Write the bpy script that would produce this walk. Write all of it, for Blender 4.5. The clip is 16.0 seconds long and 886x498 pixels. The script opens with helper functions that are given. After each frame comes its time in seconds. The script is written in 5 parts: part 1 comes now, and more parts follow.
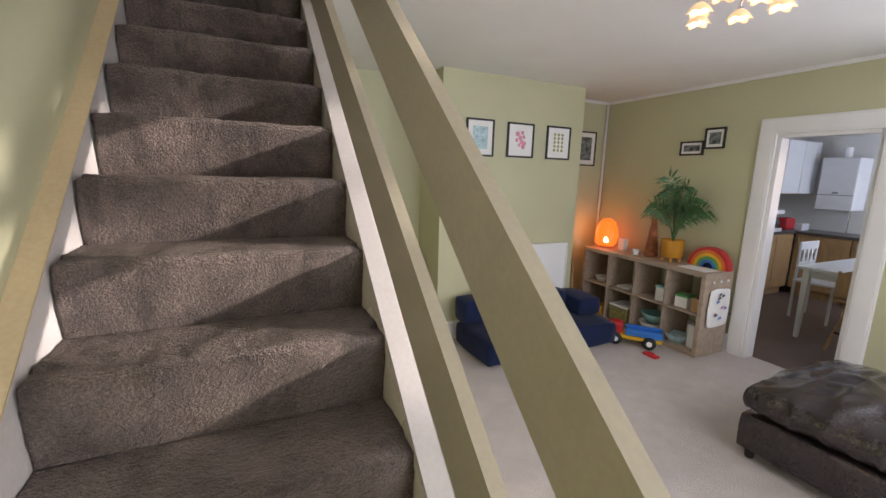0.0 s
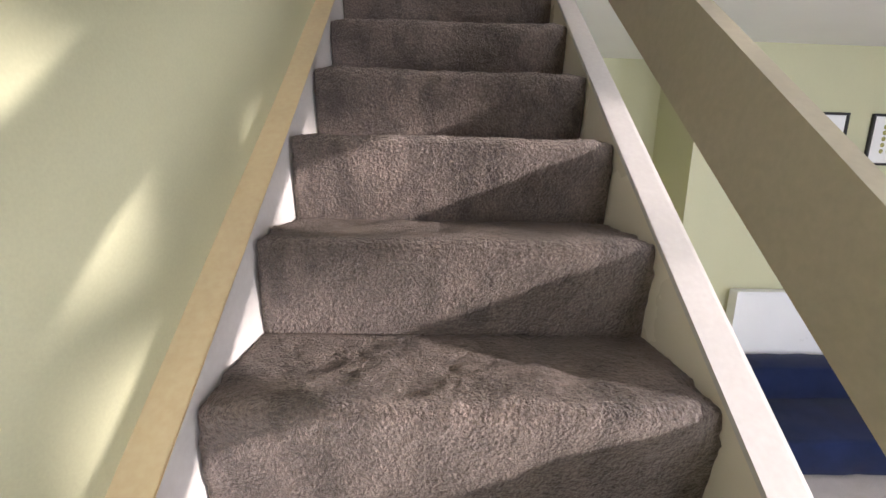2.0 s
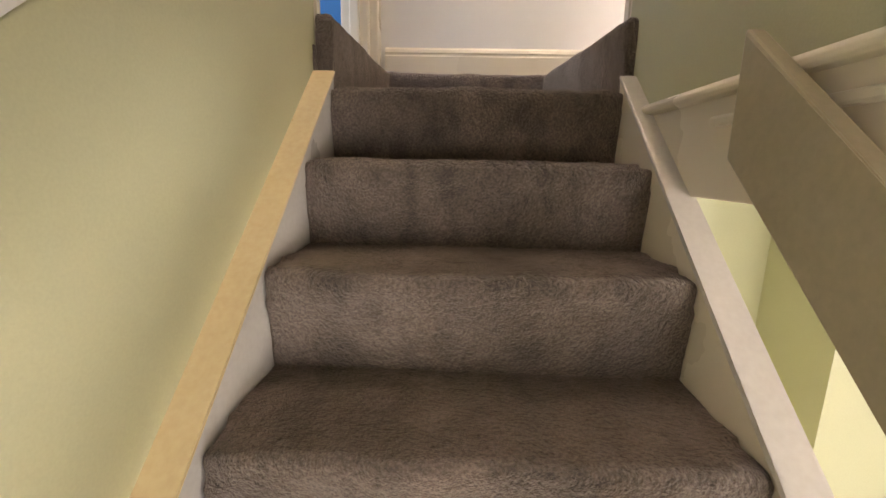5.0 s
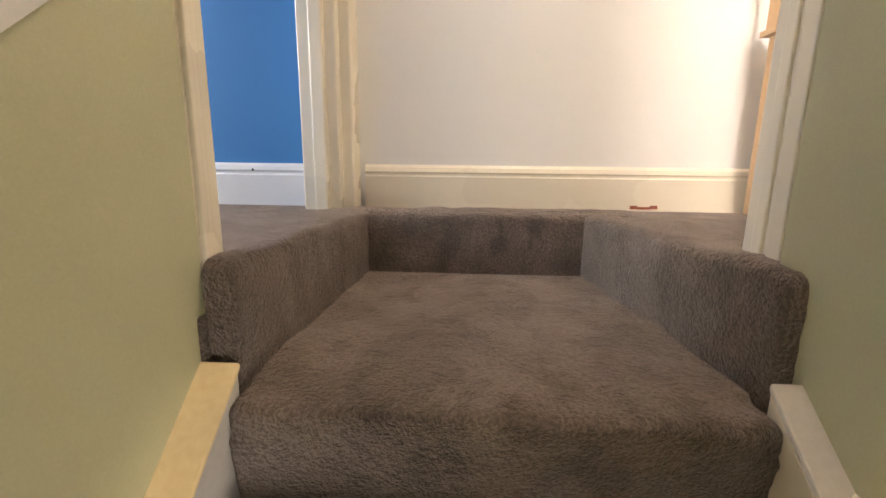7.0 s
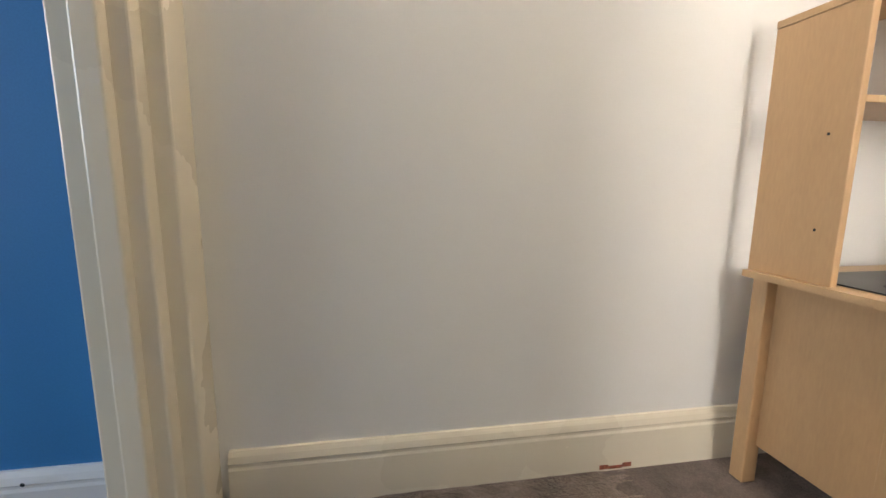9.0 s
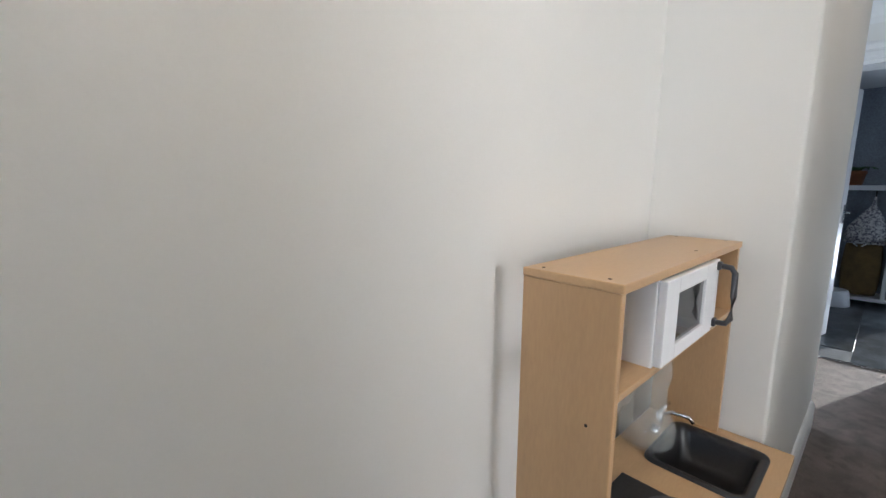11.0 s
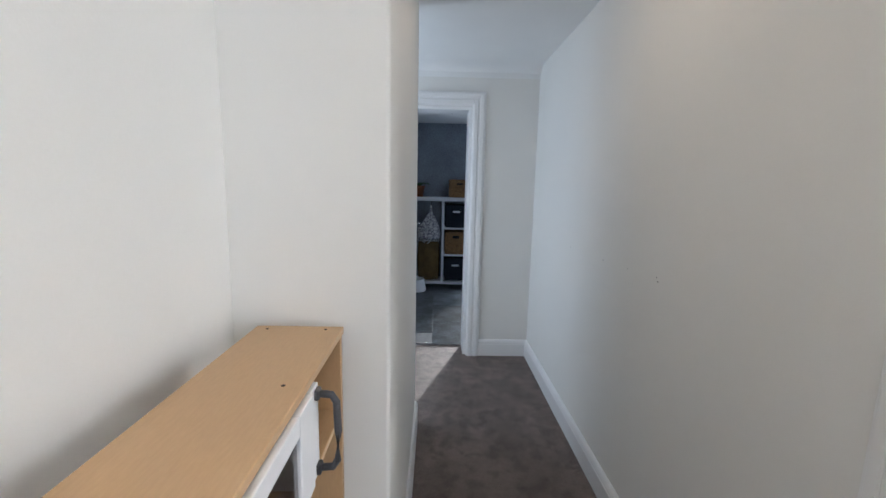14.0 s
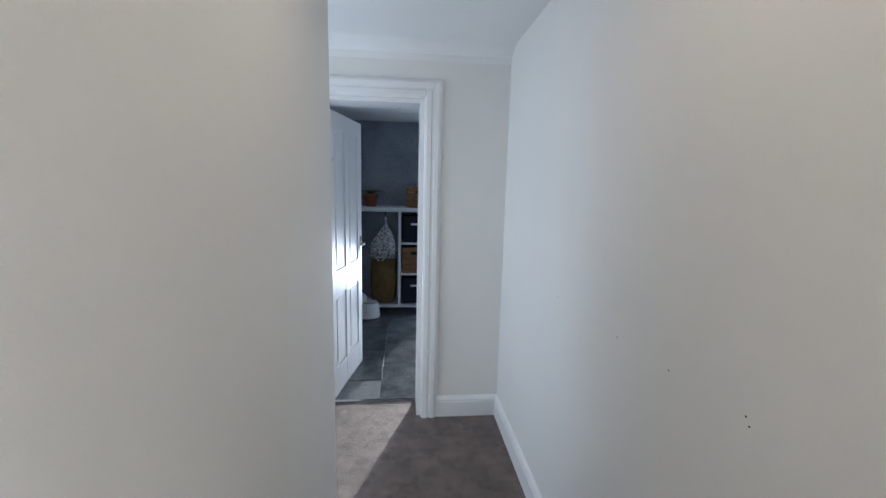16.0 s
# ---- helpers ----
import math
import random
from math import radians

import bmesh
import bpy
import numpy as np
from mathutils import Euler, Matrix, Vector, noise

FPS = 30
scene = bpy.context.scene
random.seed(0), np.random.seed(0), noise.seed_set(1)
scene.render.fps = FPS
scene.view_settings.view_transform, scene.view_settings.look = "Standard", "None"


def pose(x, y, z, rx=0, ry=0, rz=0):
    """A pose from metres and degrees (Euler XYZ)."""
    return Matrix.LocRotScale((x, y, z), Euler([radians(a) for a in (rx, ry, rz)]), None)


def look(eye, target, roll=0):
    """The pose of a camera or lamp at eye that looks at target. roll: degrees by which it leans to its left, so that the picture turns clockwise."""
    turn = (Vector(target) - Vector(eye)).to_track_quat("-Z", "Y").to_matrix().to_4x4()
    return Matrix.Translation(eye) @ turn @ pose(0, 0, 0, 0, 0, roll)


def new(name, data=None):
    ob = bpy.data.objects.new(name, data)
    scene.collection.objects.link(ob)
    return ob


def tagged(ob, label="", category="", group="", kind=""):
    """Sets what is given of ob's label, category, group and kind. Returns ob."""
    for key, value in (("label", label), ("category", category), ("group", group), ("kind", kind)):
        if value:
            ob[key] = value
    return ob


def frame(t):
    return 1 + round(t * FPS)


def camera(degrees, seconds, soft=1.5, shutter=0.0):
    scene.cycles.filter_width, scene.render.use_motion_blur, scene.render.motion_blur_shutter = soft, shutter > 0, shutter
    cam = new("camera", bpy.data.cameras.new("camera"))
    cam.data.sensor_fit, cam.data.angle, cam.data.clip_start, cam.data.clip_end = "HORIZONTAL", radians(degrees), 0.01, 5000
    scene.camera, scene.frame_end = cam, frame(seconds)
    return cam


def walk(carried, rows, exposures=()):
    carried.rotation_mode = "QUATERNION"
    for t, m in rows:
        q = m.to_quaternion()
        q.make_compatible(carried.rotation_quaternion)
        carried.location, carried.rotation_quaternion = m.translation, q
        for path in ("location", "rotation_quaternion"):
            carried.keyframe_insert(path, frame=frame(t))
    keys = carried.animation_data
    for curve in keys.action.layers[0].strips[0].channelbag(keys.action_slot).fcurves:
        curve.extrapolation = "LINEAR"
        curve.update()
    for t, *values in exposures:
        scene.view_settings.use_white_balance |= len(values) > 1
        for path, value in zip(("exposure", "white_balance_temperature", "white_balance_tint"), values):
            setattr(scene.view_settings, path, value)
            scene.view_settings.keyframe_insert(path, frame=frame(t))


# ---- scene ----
cam = camera(93.8, 16.0)
PATH = [
    (0, (0.404, -1.196, 1.552), (1.259, 0.577, 1.195), 1.7),
    (0.5, (0.347, -1.122, 1.538), (0.902, 0.765, 1.178), 1.5),
    (1, (0.289, -0.946, 1.539), (0.609, 0.993, 1.168), 1.5),
    (1.5, (0.291, -0.735, 1.563), (0.433, 1.224, 1.186), 1.3),
    (2, (0.303, -0.499, 1.642), (0.376, 1.462, 1.258), 1.4),
    (2.5, (0.296, -0.319, 1.772), (0.316, 1.643, 1.385), 1.4),
    (3, (0.297, -0.167, 1.882), (0.299, 1.795, 1.496), 1.5),
    (3.5, (0.32, -0.017, 2.026), (0.305, 1.942, 1.621), 1.5),
    (3.7, (0.317, 0.035, 2.096), (0.298, 1.994, 1.693), 1.4),
    (5.8, (0.329, 0.669, 2.659), (0.248, 2.632, 2.285), 1.4),
    (6, (0.332, 0.726, 2.716), (0.249, 2.69, 2.346), 1.4),
    (6.5, (0.33, 0.874, 2.866), (0.235, 2.833, 2.477), 0.7),
    (7, (0.308, 1.039, 2.986), (0.211, 2.999, 2.596), 0.7),
    (7.5, (0.313, 1.184, 3.101), (0.229, 3.157, 2.784), 0.2),
    (8, (0.296, 1.304, 3.232), (0.219, 3.277, 2.91), 0.1),
    (8.35, (0.272, 1.405, 3.335), (0.30, 3.381, 3.03), 0.3),
    (9.2, (0.305, 1.61, 3.66), (0.716, 3.542, 3.34), 0.4),
    (10.3, (0.38, 1.865, 3.995), (1.276, 3.615, 3.629), 0.3),
    (10.5, (0.411, 1.887, 4.017), (1.449, 3.566, 3.693), 0.3),
    (11, (0.56, 1.959, 4.092), (1.906, 3.405, 3.777), 0.3),
    (11.5, (0.637, 1.968, 4.174), (2.242, 3.121, 3.869), 0.5),
    (12, (0.677, 1.967, 4.215), (2.468, 2.803, 3.91), 0.7),
    (12.5, (0.751, 2.006, 4.23), (2.656, 2.534, 3.924), 1.1),
    (13, (0.828, 2.056, 4.23), (2.787, 2.327, 3.929), 1.0),
    (13.5, (0.88, 2.05, 4.249), (2.855, 2.13, 3.943), 1.2),
    (14, (1.022, 2.022, 4.254), (2.998, 1.979, 3.949), 1.2),
    (14.5, (1.208, 1.969, 4.303), (3.181, 1.846, 3.998), 1.2),
    (15, (1.331, 1.926, 4.357), (3.302, 1.764, 4.058), 1.4),
    (15.5, (1.536, 1.889, 4.358), (3.505, 1.708, 4.058), 1.3),
    (16, (1.789, 1.862, 4.354), (3.757, 1.672, 4.051), 1.3),
]
EXPO = [(0, 0.08, 6300, 22), (1.0, 0.33, 6150, 22), (2.0, 0.52, 6100, 22), (3.0, 0.95, 6550, 22), (3.7, 1.1, 6750, 22), (5.8, 1.42, 7700, 20), (7.0, 1.5, 7500, 19), (8.2, 0.95, 7150, 15), (10.3, 0.1, 6050, 10), (12, -0.3, 5800, 10), (14, -0.12, 5750, 10), (16, 0.02, 5750, 10)]
walk(cam, [(t, look(eye, target, roll)) for t, eye, target, roll in PATH], EXPO)

# ---------------------------------------------------------------- world, sun, lamps
SUN = Vector((-2.5, 0.88, -0.39)).normalized()          # the way the sunlight travels
world = bpy.data.worlds.new("world")
scene.world = world
world.use_nodes = True
wn = world.node_tree
sky = wn.nodes.new("ShaderNodeTexSky")
sky.sky_type, sky.sun_disc = "NISHITA", False
sky.sun_elevation = math.asin(-SUN.z)
sky.sun_rotation = math.atan2(-SUN.x, -SUN.y)
wn.links.new(sky.outputs[0], wn.nodes["Background"].inputs[0])
wn.nodes["Background"].inputs[1].default_value = 0.085
sun = new("sun", bpy.data.lights.new("sun", "SUN"))
sun.data.energy, sun.data.angle, sun.data.color = 5.0, radians(1.6), (1.0, 0.93, 0.82)
sun.matrix_world = look((0, 0, 8), Vector((0, 0, 8)) + SUN)


def window_light(name, x, y, z, rx, rz, w, h, watts, color):
    """Daylight of the sky that enters by a window's opening."""
    ob = new(name, bpy.data.lights.new(name, "AREA"))
    ob.data.shape, ob.data.size, ob.data.size_y = "RECTANGLE", w, h
    ob.data.energy, ob.data.color = watts, color
    ob.matrix_world = pose(x, y, z, rx, 0, rz)
    return ob


# a lamp's light leaves along its -z: rx=90 turns that to +y, rz then turns it round
window_light("daylight_lounge_side", 4.36, -1.345, 1.60, 90, 90, 0.68, 1.2, 43, (0.86, 0.93, 1.0))
# The front window is unseen, added to fill the lounge from behind.
window_light("fill_lounge_front", 2.3, -3.36, 1.5, 90, 0, 2.2, 1.3, 52, (0.9, 0.95, 1.0))
window_light("daylight_diner", 7.0, -0.22, 1.5, 90, 0, 1.6, 1.1, 19, (0.75, 0.87, 1.0))
window_light("daylight_blue_room", -3.2, 1.2, 4.2, 90, -90, 1.2, 1.2, 36, (0.8, 0.9, 1.0))
window_light("daylight_passage", 3.8, 3.27, 4.05, 90, 180, 0.9, 1.3, 13, (0.82, 0.91, 1.0))
window_light("daylight_side_room", 1.13, 0.06, 4.05, 90, 0, 0.42, 1.2, 23, (1.0, 0.97, 0.93))
window_light("daylight_bathroom", 6.95, 0.82, 3.28, 90, 90, 1.1, 0.5, 28, (0.8, 0.9, 1.0))

# ---------------------------------------------------------------- materials
def material(name, color, rough=0.6, metal=0.0, vary=0.06, scale=6.0, fine=120.0, bump=0.1, bump_scale=None, coat=0.0,
             second=None, mix=0.5, stretch=(1, 1, 1), sheen=0.0, random_value=0.0, spec=0.5):
    m = bpy.data.materials.new(name)
    m.use_nodes = True
    nt = m.node_tree
    b = nt.nodes["Principled BSDF"]
    tc = nt.nodes.new("ShaderNodeTexCoord")
    mp = nt.nodes.new("ShaderNodeMapping")
    mp.inputs["Scale"].default_value = stretch
    nt.links.new(tc.outputs["Object"], mp.inputs[0])
    big = nt.nodes.new("ShaderNodeTexNoise")
    big.inputs["Scale"].default_value, big.inputs["Detail"].default_value = scale, 5
    small = nt.nodes.new("ShaderNodeTexNoise")
    small.inputs["Scale"].default_value, small.inputs["Detail"].default_value = fine, 3
    for n in (big, small):
        nt.links.new(mp.outputs[0], n.inputs["Vector"])
    ramp = nt.nodes.new("ShaderNodeMix")
    ramp.data_type = "RGBA"
    dark = second or tuple(c * (1 - 2.2 * vary) for c in color)
    ramp.inputs[6].default_value, ramp.inputs[7].default_value = (*dark, 1), (*(min(1, c * (1 + vary)) for c in color), 1)
    ctr = nt.nodes.new("ShaderNodeMapRange")
    ctr.inputs["From Min"].default_value, ctr.inputs["From Max"].default_value = 0.5 - mix * 0.5, 0.5 + mix * 0.35
    nt.links.new(big.outputs["Fac"], ctr.inputs["Value"])
    nt.links.new(ctr.outputs[0], ramp.inputs[0])
    grain = nt.nodes.new("ShaderNodeMix")
    grain.data_type, grain.blend_type = "RGBA", "OVERLAY"
    grain.inputs[0].default_value = min(1.0, vary * 4)
    nt.links.new(ramp.outputs[2], grain.inputs[6])
    nt.links.new(small.outputs["Fac"], grain.inputs[7])
    out = grain.outputs[2]
    if random_value:
        info = nt.nodes.new("ShaderNodeObjectInfo")
        hsv = nt.nodes.new("ShaderNodeHueSaturation")
        rng = nt.nodes.new("ShaderNodeMapRange")
        rng.inputs["To Min"].default_value, rng.inputs["To Max"].default_value = 1 - random_value, 1 + random_value
        nt.links.new(info.outputs["Random"], rng.inputs["Value"])
        nt.links.new(rng.outputs[0], hsv.inputs["Value"])
        nt.links.new(out, hsv.inputs["Color"])
        out = hsv.outputs[0]
    nt.links.new(out, b.inputs["Base Color"])
    b.inputs["Roughness"].default_value, b.inputs["Metallic"].default_value = rough, metal
    b.inputs["Coat Weight"].default_value, b.inputs["Sheen Weight"].default_value = coat, sheen
    b.inputs["Specular IOR Level"].default_value = spec
    rr = nt.nodes.new("ShaderNodeMapRange")
    rr.inputs["To Min"].default_value, rr.inputs["To Max"].default_value = max(0.02, rough - 0.06), min(1, rough + 0.06)
    nt.links.new(big.outputs["Fac"], rr.inputs["Value"])
    nt.links.new(rr.outputs[0], b.inputs["Roughness"])
    if bump:
        bp = nt.nodes.new("ShaderNodeBump")
        bp.inputs["Strength"].default_value, bp.inputs["Distance"].default_value = bump, 0.004
        bs = nt.nodes.new("ShaderNodeTexNoise")
        bs.inputs["Scale"].default_value, bs.inputs["Detail"].default_value = bump_scale or fine, 2
        nt.links.new(mp.outputs[0], bs.inputs["Vector"])
        nt.links.new(bs.outputs["Fac"], bp.inputs["Height"])
        nt.links.new(bp.outputs[0], b.inputs["Normal"])
    return m


def glowing(name, color, strength):
    m = material(name, color, 0.4, bump=0)
    b = m.node_tree.nodes["Principled BSDF"]
    b.inputs["Emission Color"].default_value, b.inputs["Emission Strength"].default_value = (*color, 1), strength
    return m


def clear(name, color=(1, 1, 1), rough=0.02, ior=1.45):
    m = bpy.data.materials.new(name)
    m.use_nodes = True
    b = m.node_tree.nodes["Principled BSDF"]
    b.inputs["Base Color"].default_value, b.inputs["Transmission Weight"].default_value = (*color, 1), 1.0
    b.inputs["Roughness"].default_value, b.inputs["IOR"].default_value = rough, ior
    return m


def carpet(name, color, dark, tufts=0.5, blotch=0.6, brush=(1, 1, 1), relief=0.016, wear=0.2, nap=0.1):
    """Cut pile: blotches and brush marks where the pile lies over, and tufts in relief."""
    m = material(name, color, 0.62, vary=0.06, scale=4.5, fine=420, bump=0, second=tuple(0.62 * c + 0.38 * d for c, d in zip(color, dark)), mix=0.5, stretch=(1.3, 1.3, 0.9), sheen=nap, spec=0.35)
    nt = m.node_tree
    b = nt.nodes["Principled BSDF"]
    b.inputs["Sheen Roughness"].default_value, b.inputs["Sheen Tint"].default_value = 0.42, (1.0, 0.86, 0.76, 1)
    tc = nt.nodes.new("ShaderNodeTexCoord")
    mp = nt.nodes.new("ShaderNodeMapping")
    mp.inputs["Scale"].default_value = brush
    nt.links.new(tc.outputs["Object"], mp.inputs[0])

    def noise(scale, detail, low, high, to_low, to_high, rough=0.5, brushed=False):
        n = nt.nodes.new("ShaderNodeTexNoise")
        n.inputs["Scale"].default_value, n.inputs["Detail"].default_value, n.inputs["Roughness"].default_value = scale, detail, rough
        nt.links.new(mp.outputs[0] if brushed else tc.outputs["Object"], n.inputs["Vector"])
        r = nt.nodes.new("ShaderNodeMapRange")
        r.interpolation_type = "SMOOTHSTEP"
        for key, v in zip(("From Min", "From Max", "To Min", "To Max"), (low, high, to_low, to_high)):
            r.inputs[key].default_value = v
        nt.links.new(n.outputs["Fac"], r.inputs["Value"])
        return n, r.outputs[0]

    _, patch = noise(15, 3, 0.46, 0.66, 0.0, blotch, 0.55, True)
    _, worn = noise(6.5, 2, 0.40, 0.68, 1 - wear, 1 + wear)
    fine, tuft = noise(190, 3, 0.36, 0.66, 1 - tufts, 1 + tufts, 0.65)
    lay = nt.nodes.new("ShaderNodeMix")
    lay.data_type = "RGBA"
    lay.inputs[7].default_value = (*dark, 1)
    nt.links.new(patch, lay.inputs[0])
    nt.links.new(b.inputs["Base Color"].links[0].from_socket, lay.inputs[6])
    both = nt.nodes.new("ShaderNodeMath")
    both.operation = "MULTIPLY"
    nt.links.new(tuft, both.inputs[0])
    nt.links.new(worn, both.inputs[1])
    hsv = nt.nodes.new("ShaderNodeHueSaturation")
    nt.links.new(both.outputs[0], hsv.inputs["Value"])
    nt.links.new(lay.outputs[2], hsv.inputs["Color"])
    nt.links.new(hsv.outputs[0], b.inputs["Base Color"])
    clump, _ = noise(80, 4, 0, 1, 0, 1, 0.7)
    add = nt.nodes.new("ShaderNodeMath")
    add.operation = "MULTIPLY_ADD"
    add.inputs[1].default_value = 0.6
    nt.links.new(fine.outputs["Fac"], add.inputs[0])
    nt.links.new(clump.outputs["Fac"], add.inputs[2])
    bp = nt.nodes.new("ShaderNodeBump")
    bp.inputs["Strength"].default_value, bp.inputs["Distance"].default_value = 0.9, relief
    nt.links.new(add.outputs[0], bp.inputs["Height"])
    nt.links.new(bp.outputs[0], b.inputs["Normal"])
    return m


M_GREEN = material("green_wall_paint", (0.52, 0.515, 0.33), 0.55, vary=0.02, scale=1.6, fine=240, bump=0.05)
M_WHITE = material("white_wall_paint", (0.80, 0.79, 0.76), 0.6, vary=0.015, scale=1.3, fine=260, bump=0.05)
M_BLUE = material("blue_wall_paint", (0.03, 0.215, 0.52), 0.6, vary=0.03, scale=1.6, fine=240, bump=0.05)
M_GREYWALL = material("grey_wall_paint", (0.30, 0.33, 0.38), 0.6, vary=0.12, scale=3.5, fine=60, bump=0.15)
M_CEIL = material("white_ceiling_paint", (0.82, 0.82, 0.81), 0.7, vary=0.02, scale=2, fine=200, bump=0.08)
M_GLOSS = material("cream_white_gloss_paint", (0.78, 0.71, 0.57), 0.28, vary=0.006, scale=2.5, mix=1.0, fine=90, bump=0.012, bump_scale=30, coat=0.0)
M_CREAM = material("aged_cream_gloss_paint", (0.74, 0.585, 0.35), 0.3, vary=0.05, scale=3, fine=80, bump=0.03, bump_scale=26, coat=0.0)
# White gloss greyed so that the sunlit cap does not clip.
M_CAP = material("greyed_white_gloss_paint", (0.55, 0.515, 0.475), 0.3, vary=0.03, scale=3, fine=90, bump=0.03, bump_scale=30)
M_TRIM = material("white_gloss_paint", (0.82, 0.82, 0.82), 0.3, vary=0.015, scale=4, fine=90, bump=0.05, bump_scale=30)
M_STAIR = carpet("brown_grey_stair_carpet", (0.205, 0.154, 0.126), (0.056, 0.040, 0.032), 0.36, 0.60, (1, 0.8, 0.6), 0.028, 0.22, 0.40)
# Same carpet as the stairs, copied with little nap sheen for the dim corridor.
M_HALL = carpet("dim_corridor_carpet", (0.195, 0.154, 0.136), (0.10, 0.077, 0.067), 0.22, 0.6, (1, 1, 1), 0.012, 0.14, 0.08)
M_LOUNGE = carpet("pale_grey_carpet", (0.62, 0.565, 0.54), (0.55, 0.50, 0.475), 0.1, 0.3, (1, 1, 1), 0.012, 0.03)
M_TILE = material("dark_slate_floor", (0.075, 0.088, 0.10), 0.32, vary=0.3, scale=5, fine=34, bump=0.3, bump_scale=12, random_value=0.2, second=(0.016, 0.020, 0.026), mix=0.3)
M_GROUT = material("grey_grout", (0.16, 0.17, 0.18), 0.8, vary=0.1, scale=20, bump=0.1)
M_DINER = material("brown_vinyl_floor", (0.16, 0.11, 0.09), 0.35, vary=0.1, scale=5, fine=60, bump=0.05)
M_BIRCH = material("birch_veneer", (0.52, 0.33, 0.17), 0.42, vary=0.025, scale=3, fine=40, bump=0.03, stretch=(5, 5, 1))
M_BIRCH_TOP = material("birch_veneer_flat", (0.55, 0.36, 0.19), 0.4, vary=0.025, scale=3, fine=40, bump=0.03, stretch=(1, 5, 5))
M_OAKGREY = material("grey_oak_laminate", (0.42, 0.33, 0.25), 0.5, vary=0.10, scale=4, fine=60, bump=0.05, stretch=(6, 1, 6))
M_OAK = material("warm_oak", (0.45, 0.28, 0.13), 0.45, vary=0.1, scale=5, fine=60, bump=0.06, stretch=(5, 5, 1))
M_BLACK = material("black_plastic", (0.018, 0.018, 0.02), 0.35, vary=0.1, bump=0.05)
M_DARKGREY = material("dark_grey_plastic", (0.05, 0.05, 0.055), 0.35, vary=0.1, bump=0.03)
M_CHROME = material("chrome", (0.8, 0.8, 0.82), 0.12, 1.0, vary=0.02, bump=0)
M_WPLASTIC = material("white_plastic", (0.82, 0.82, 0.83), 0.35, vary=0.02, bump=0.02)
M_NAVY = material("navy_cotton", (0.008, 0.016, 0.058), 0.9, vary=0.15, scale=6, fine=220, bump=0.3, bump_scale=300, sheen=0.08, spec=0.2)
M_LEATHER = material("dark_brown_leather", (0.026, 0.018, 0.018), 0.22, vary=0.15, scale=5, fine=130, bump=0.10, bump_scale=60, coat=0.3)
M_LEAF = material("palm_leaf", (0.055, 0.145, 0.042), 0.5, vary=0.25, scale=9, fine=60, bump=0.1)
M_OCHRE = material("ochre_glaze", (0.62, 0.29, 0.03), 0.22, vary=0.08, scale=7, coat=0.3, bump=0.03)
M_TERRA = material("terracotta", (0.34, 0.12, 0.05), 0.7, vary=0.12, scale=9, bump=0.2)
M_SALT = glowing("lit_salt_rock", (1.0, 0.13, 0.01), 1.6)
M_BULB = glowing("lit_bulb", (1.0, 0.76, 0.48), 46.0)
M_LAMPBOWL = glowing("landing_fill_glass", (1.0, 0.87, 0.73), 42.0)
M_LAMPBOWL_DIM = glowing("dim_opal_glass", (1.0, 0.82, 0.64), 10.0)
# Rail tone darkened part way towards the boards' shaded inner faces.
M_RAIL = material("shaded_taupe_gloss", (0.43, 0.38, 0.265), 0.3, vary=0.03, scale=4, fine=90, bump=0.06, bump_scale=30, coat=0.0)
M_SHADE = glowing("lit_frosted_glass", (1.0, 0.62, 0.32), 0.6)
M_GLASS = clear("window_glass")
M_JAR = material("clear_plastic", (0.80, 0.83, 0.81), 0.12, vary=0.02, bump=0)
M_JAR.node_tree.nodes["Principled BSDF"].inputs["Alpha"].default_value = 0.14
M_RED = material("red_plastic", (0.55, 0.02, 0.03), 0.35, bump=0.02)
M_YELLOW = material("yellow_plastic", (0.80, 0.46, 0.02), 0.35, bump=0.02)
M_TOYBLUE = material("blue_plastic", (0.03, 0.18, 0.60), 0.35, bump=0.02)
M_TEAL = material("teal_plastic", (0.25, 0.48, 0.46), 0.4, bump=0.02)
M_ORANGE = material("orange_paint", (0.72, 0.20, 0.02), 0.4, bump=0.02)
M_GREENPAINT = material("green_paint", (0.10, 0.35, 0.10), 0.4, bump=0.02)
M_PAPER = material("white_paper", (0.82, 0.82, 0.80), 0.8, vary=0.02, bump=0.02)
M_INK = material("grey_ink", (0.10, 0.10, 0.11), 0.8, bump=0)
M_PINK = material("pink_ink", (0.75, 0.32, 0.42), 0.8, vary=0.15, scale=40, bump=0)
M_OLIVE = material("olive_ink", (0.36, 0.34, 0.12), 0.8, vary=0.2, scale=40, bump=0)
M_PALEBLUE = material("pale_blue_ink", (0.45, 0.62, 0.66), 0.8, vary=0.15, scale=30, bump=0)
M_PHOTO = material("dark_photograph", (0.16, 0.18, 0.18), 0.35, vary=0.35, scale=22, fine=90, bump=0, second=(0.015, 0.015, 0.018), mix=0.3)
M_FRAME = material("black_frame", (0.012, 0.011, 0.011), 0.4, bump=0.02)
M_WICKER = material("woven_wicker", (0.30, 0.16, 0.06), 0.7, vary=0.25, scale=30, fine=90, bump=0.6, bump_scale=90, stretch=(1, 1, 3))
M_HESSIAN = material("brown_hessian", (0.16, 0.10, 0.035), 0.9, vary=0.15, scale=10, fine=200, bump=0.4, bump_scale=220)
M_FELT = material("charcoal_felt", (0.016, 0.019, 0.028), 0.95, vary=0.1, bump=0.2)
M_DOTS = material("spotted_cotton", (0.62, 0.60, 0.58), 0.9, vary=0.1, scale=50, second=(0.16, 0.15, 0.18), mix=0.22, bump=0.2)
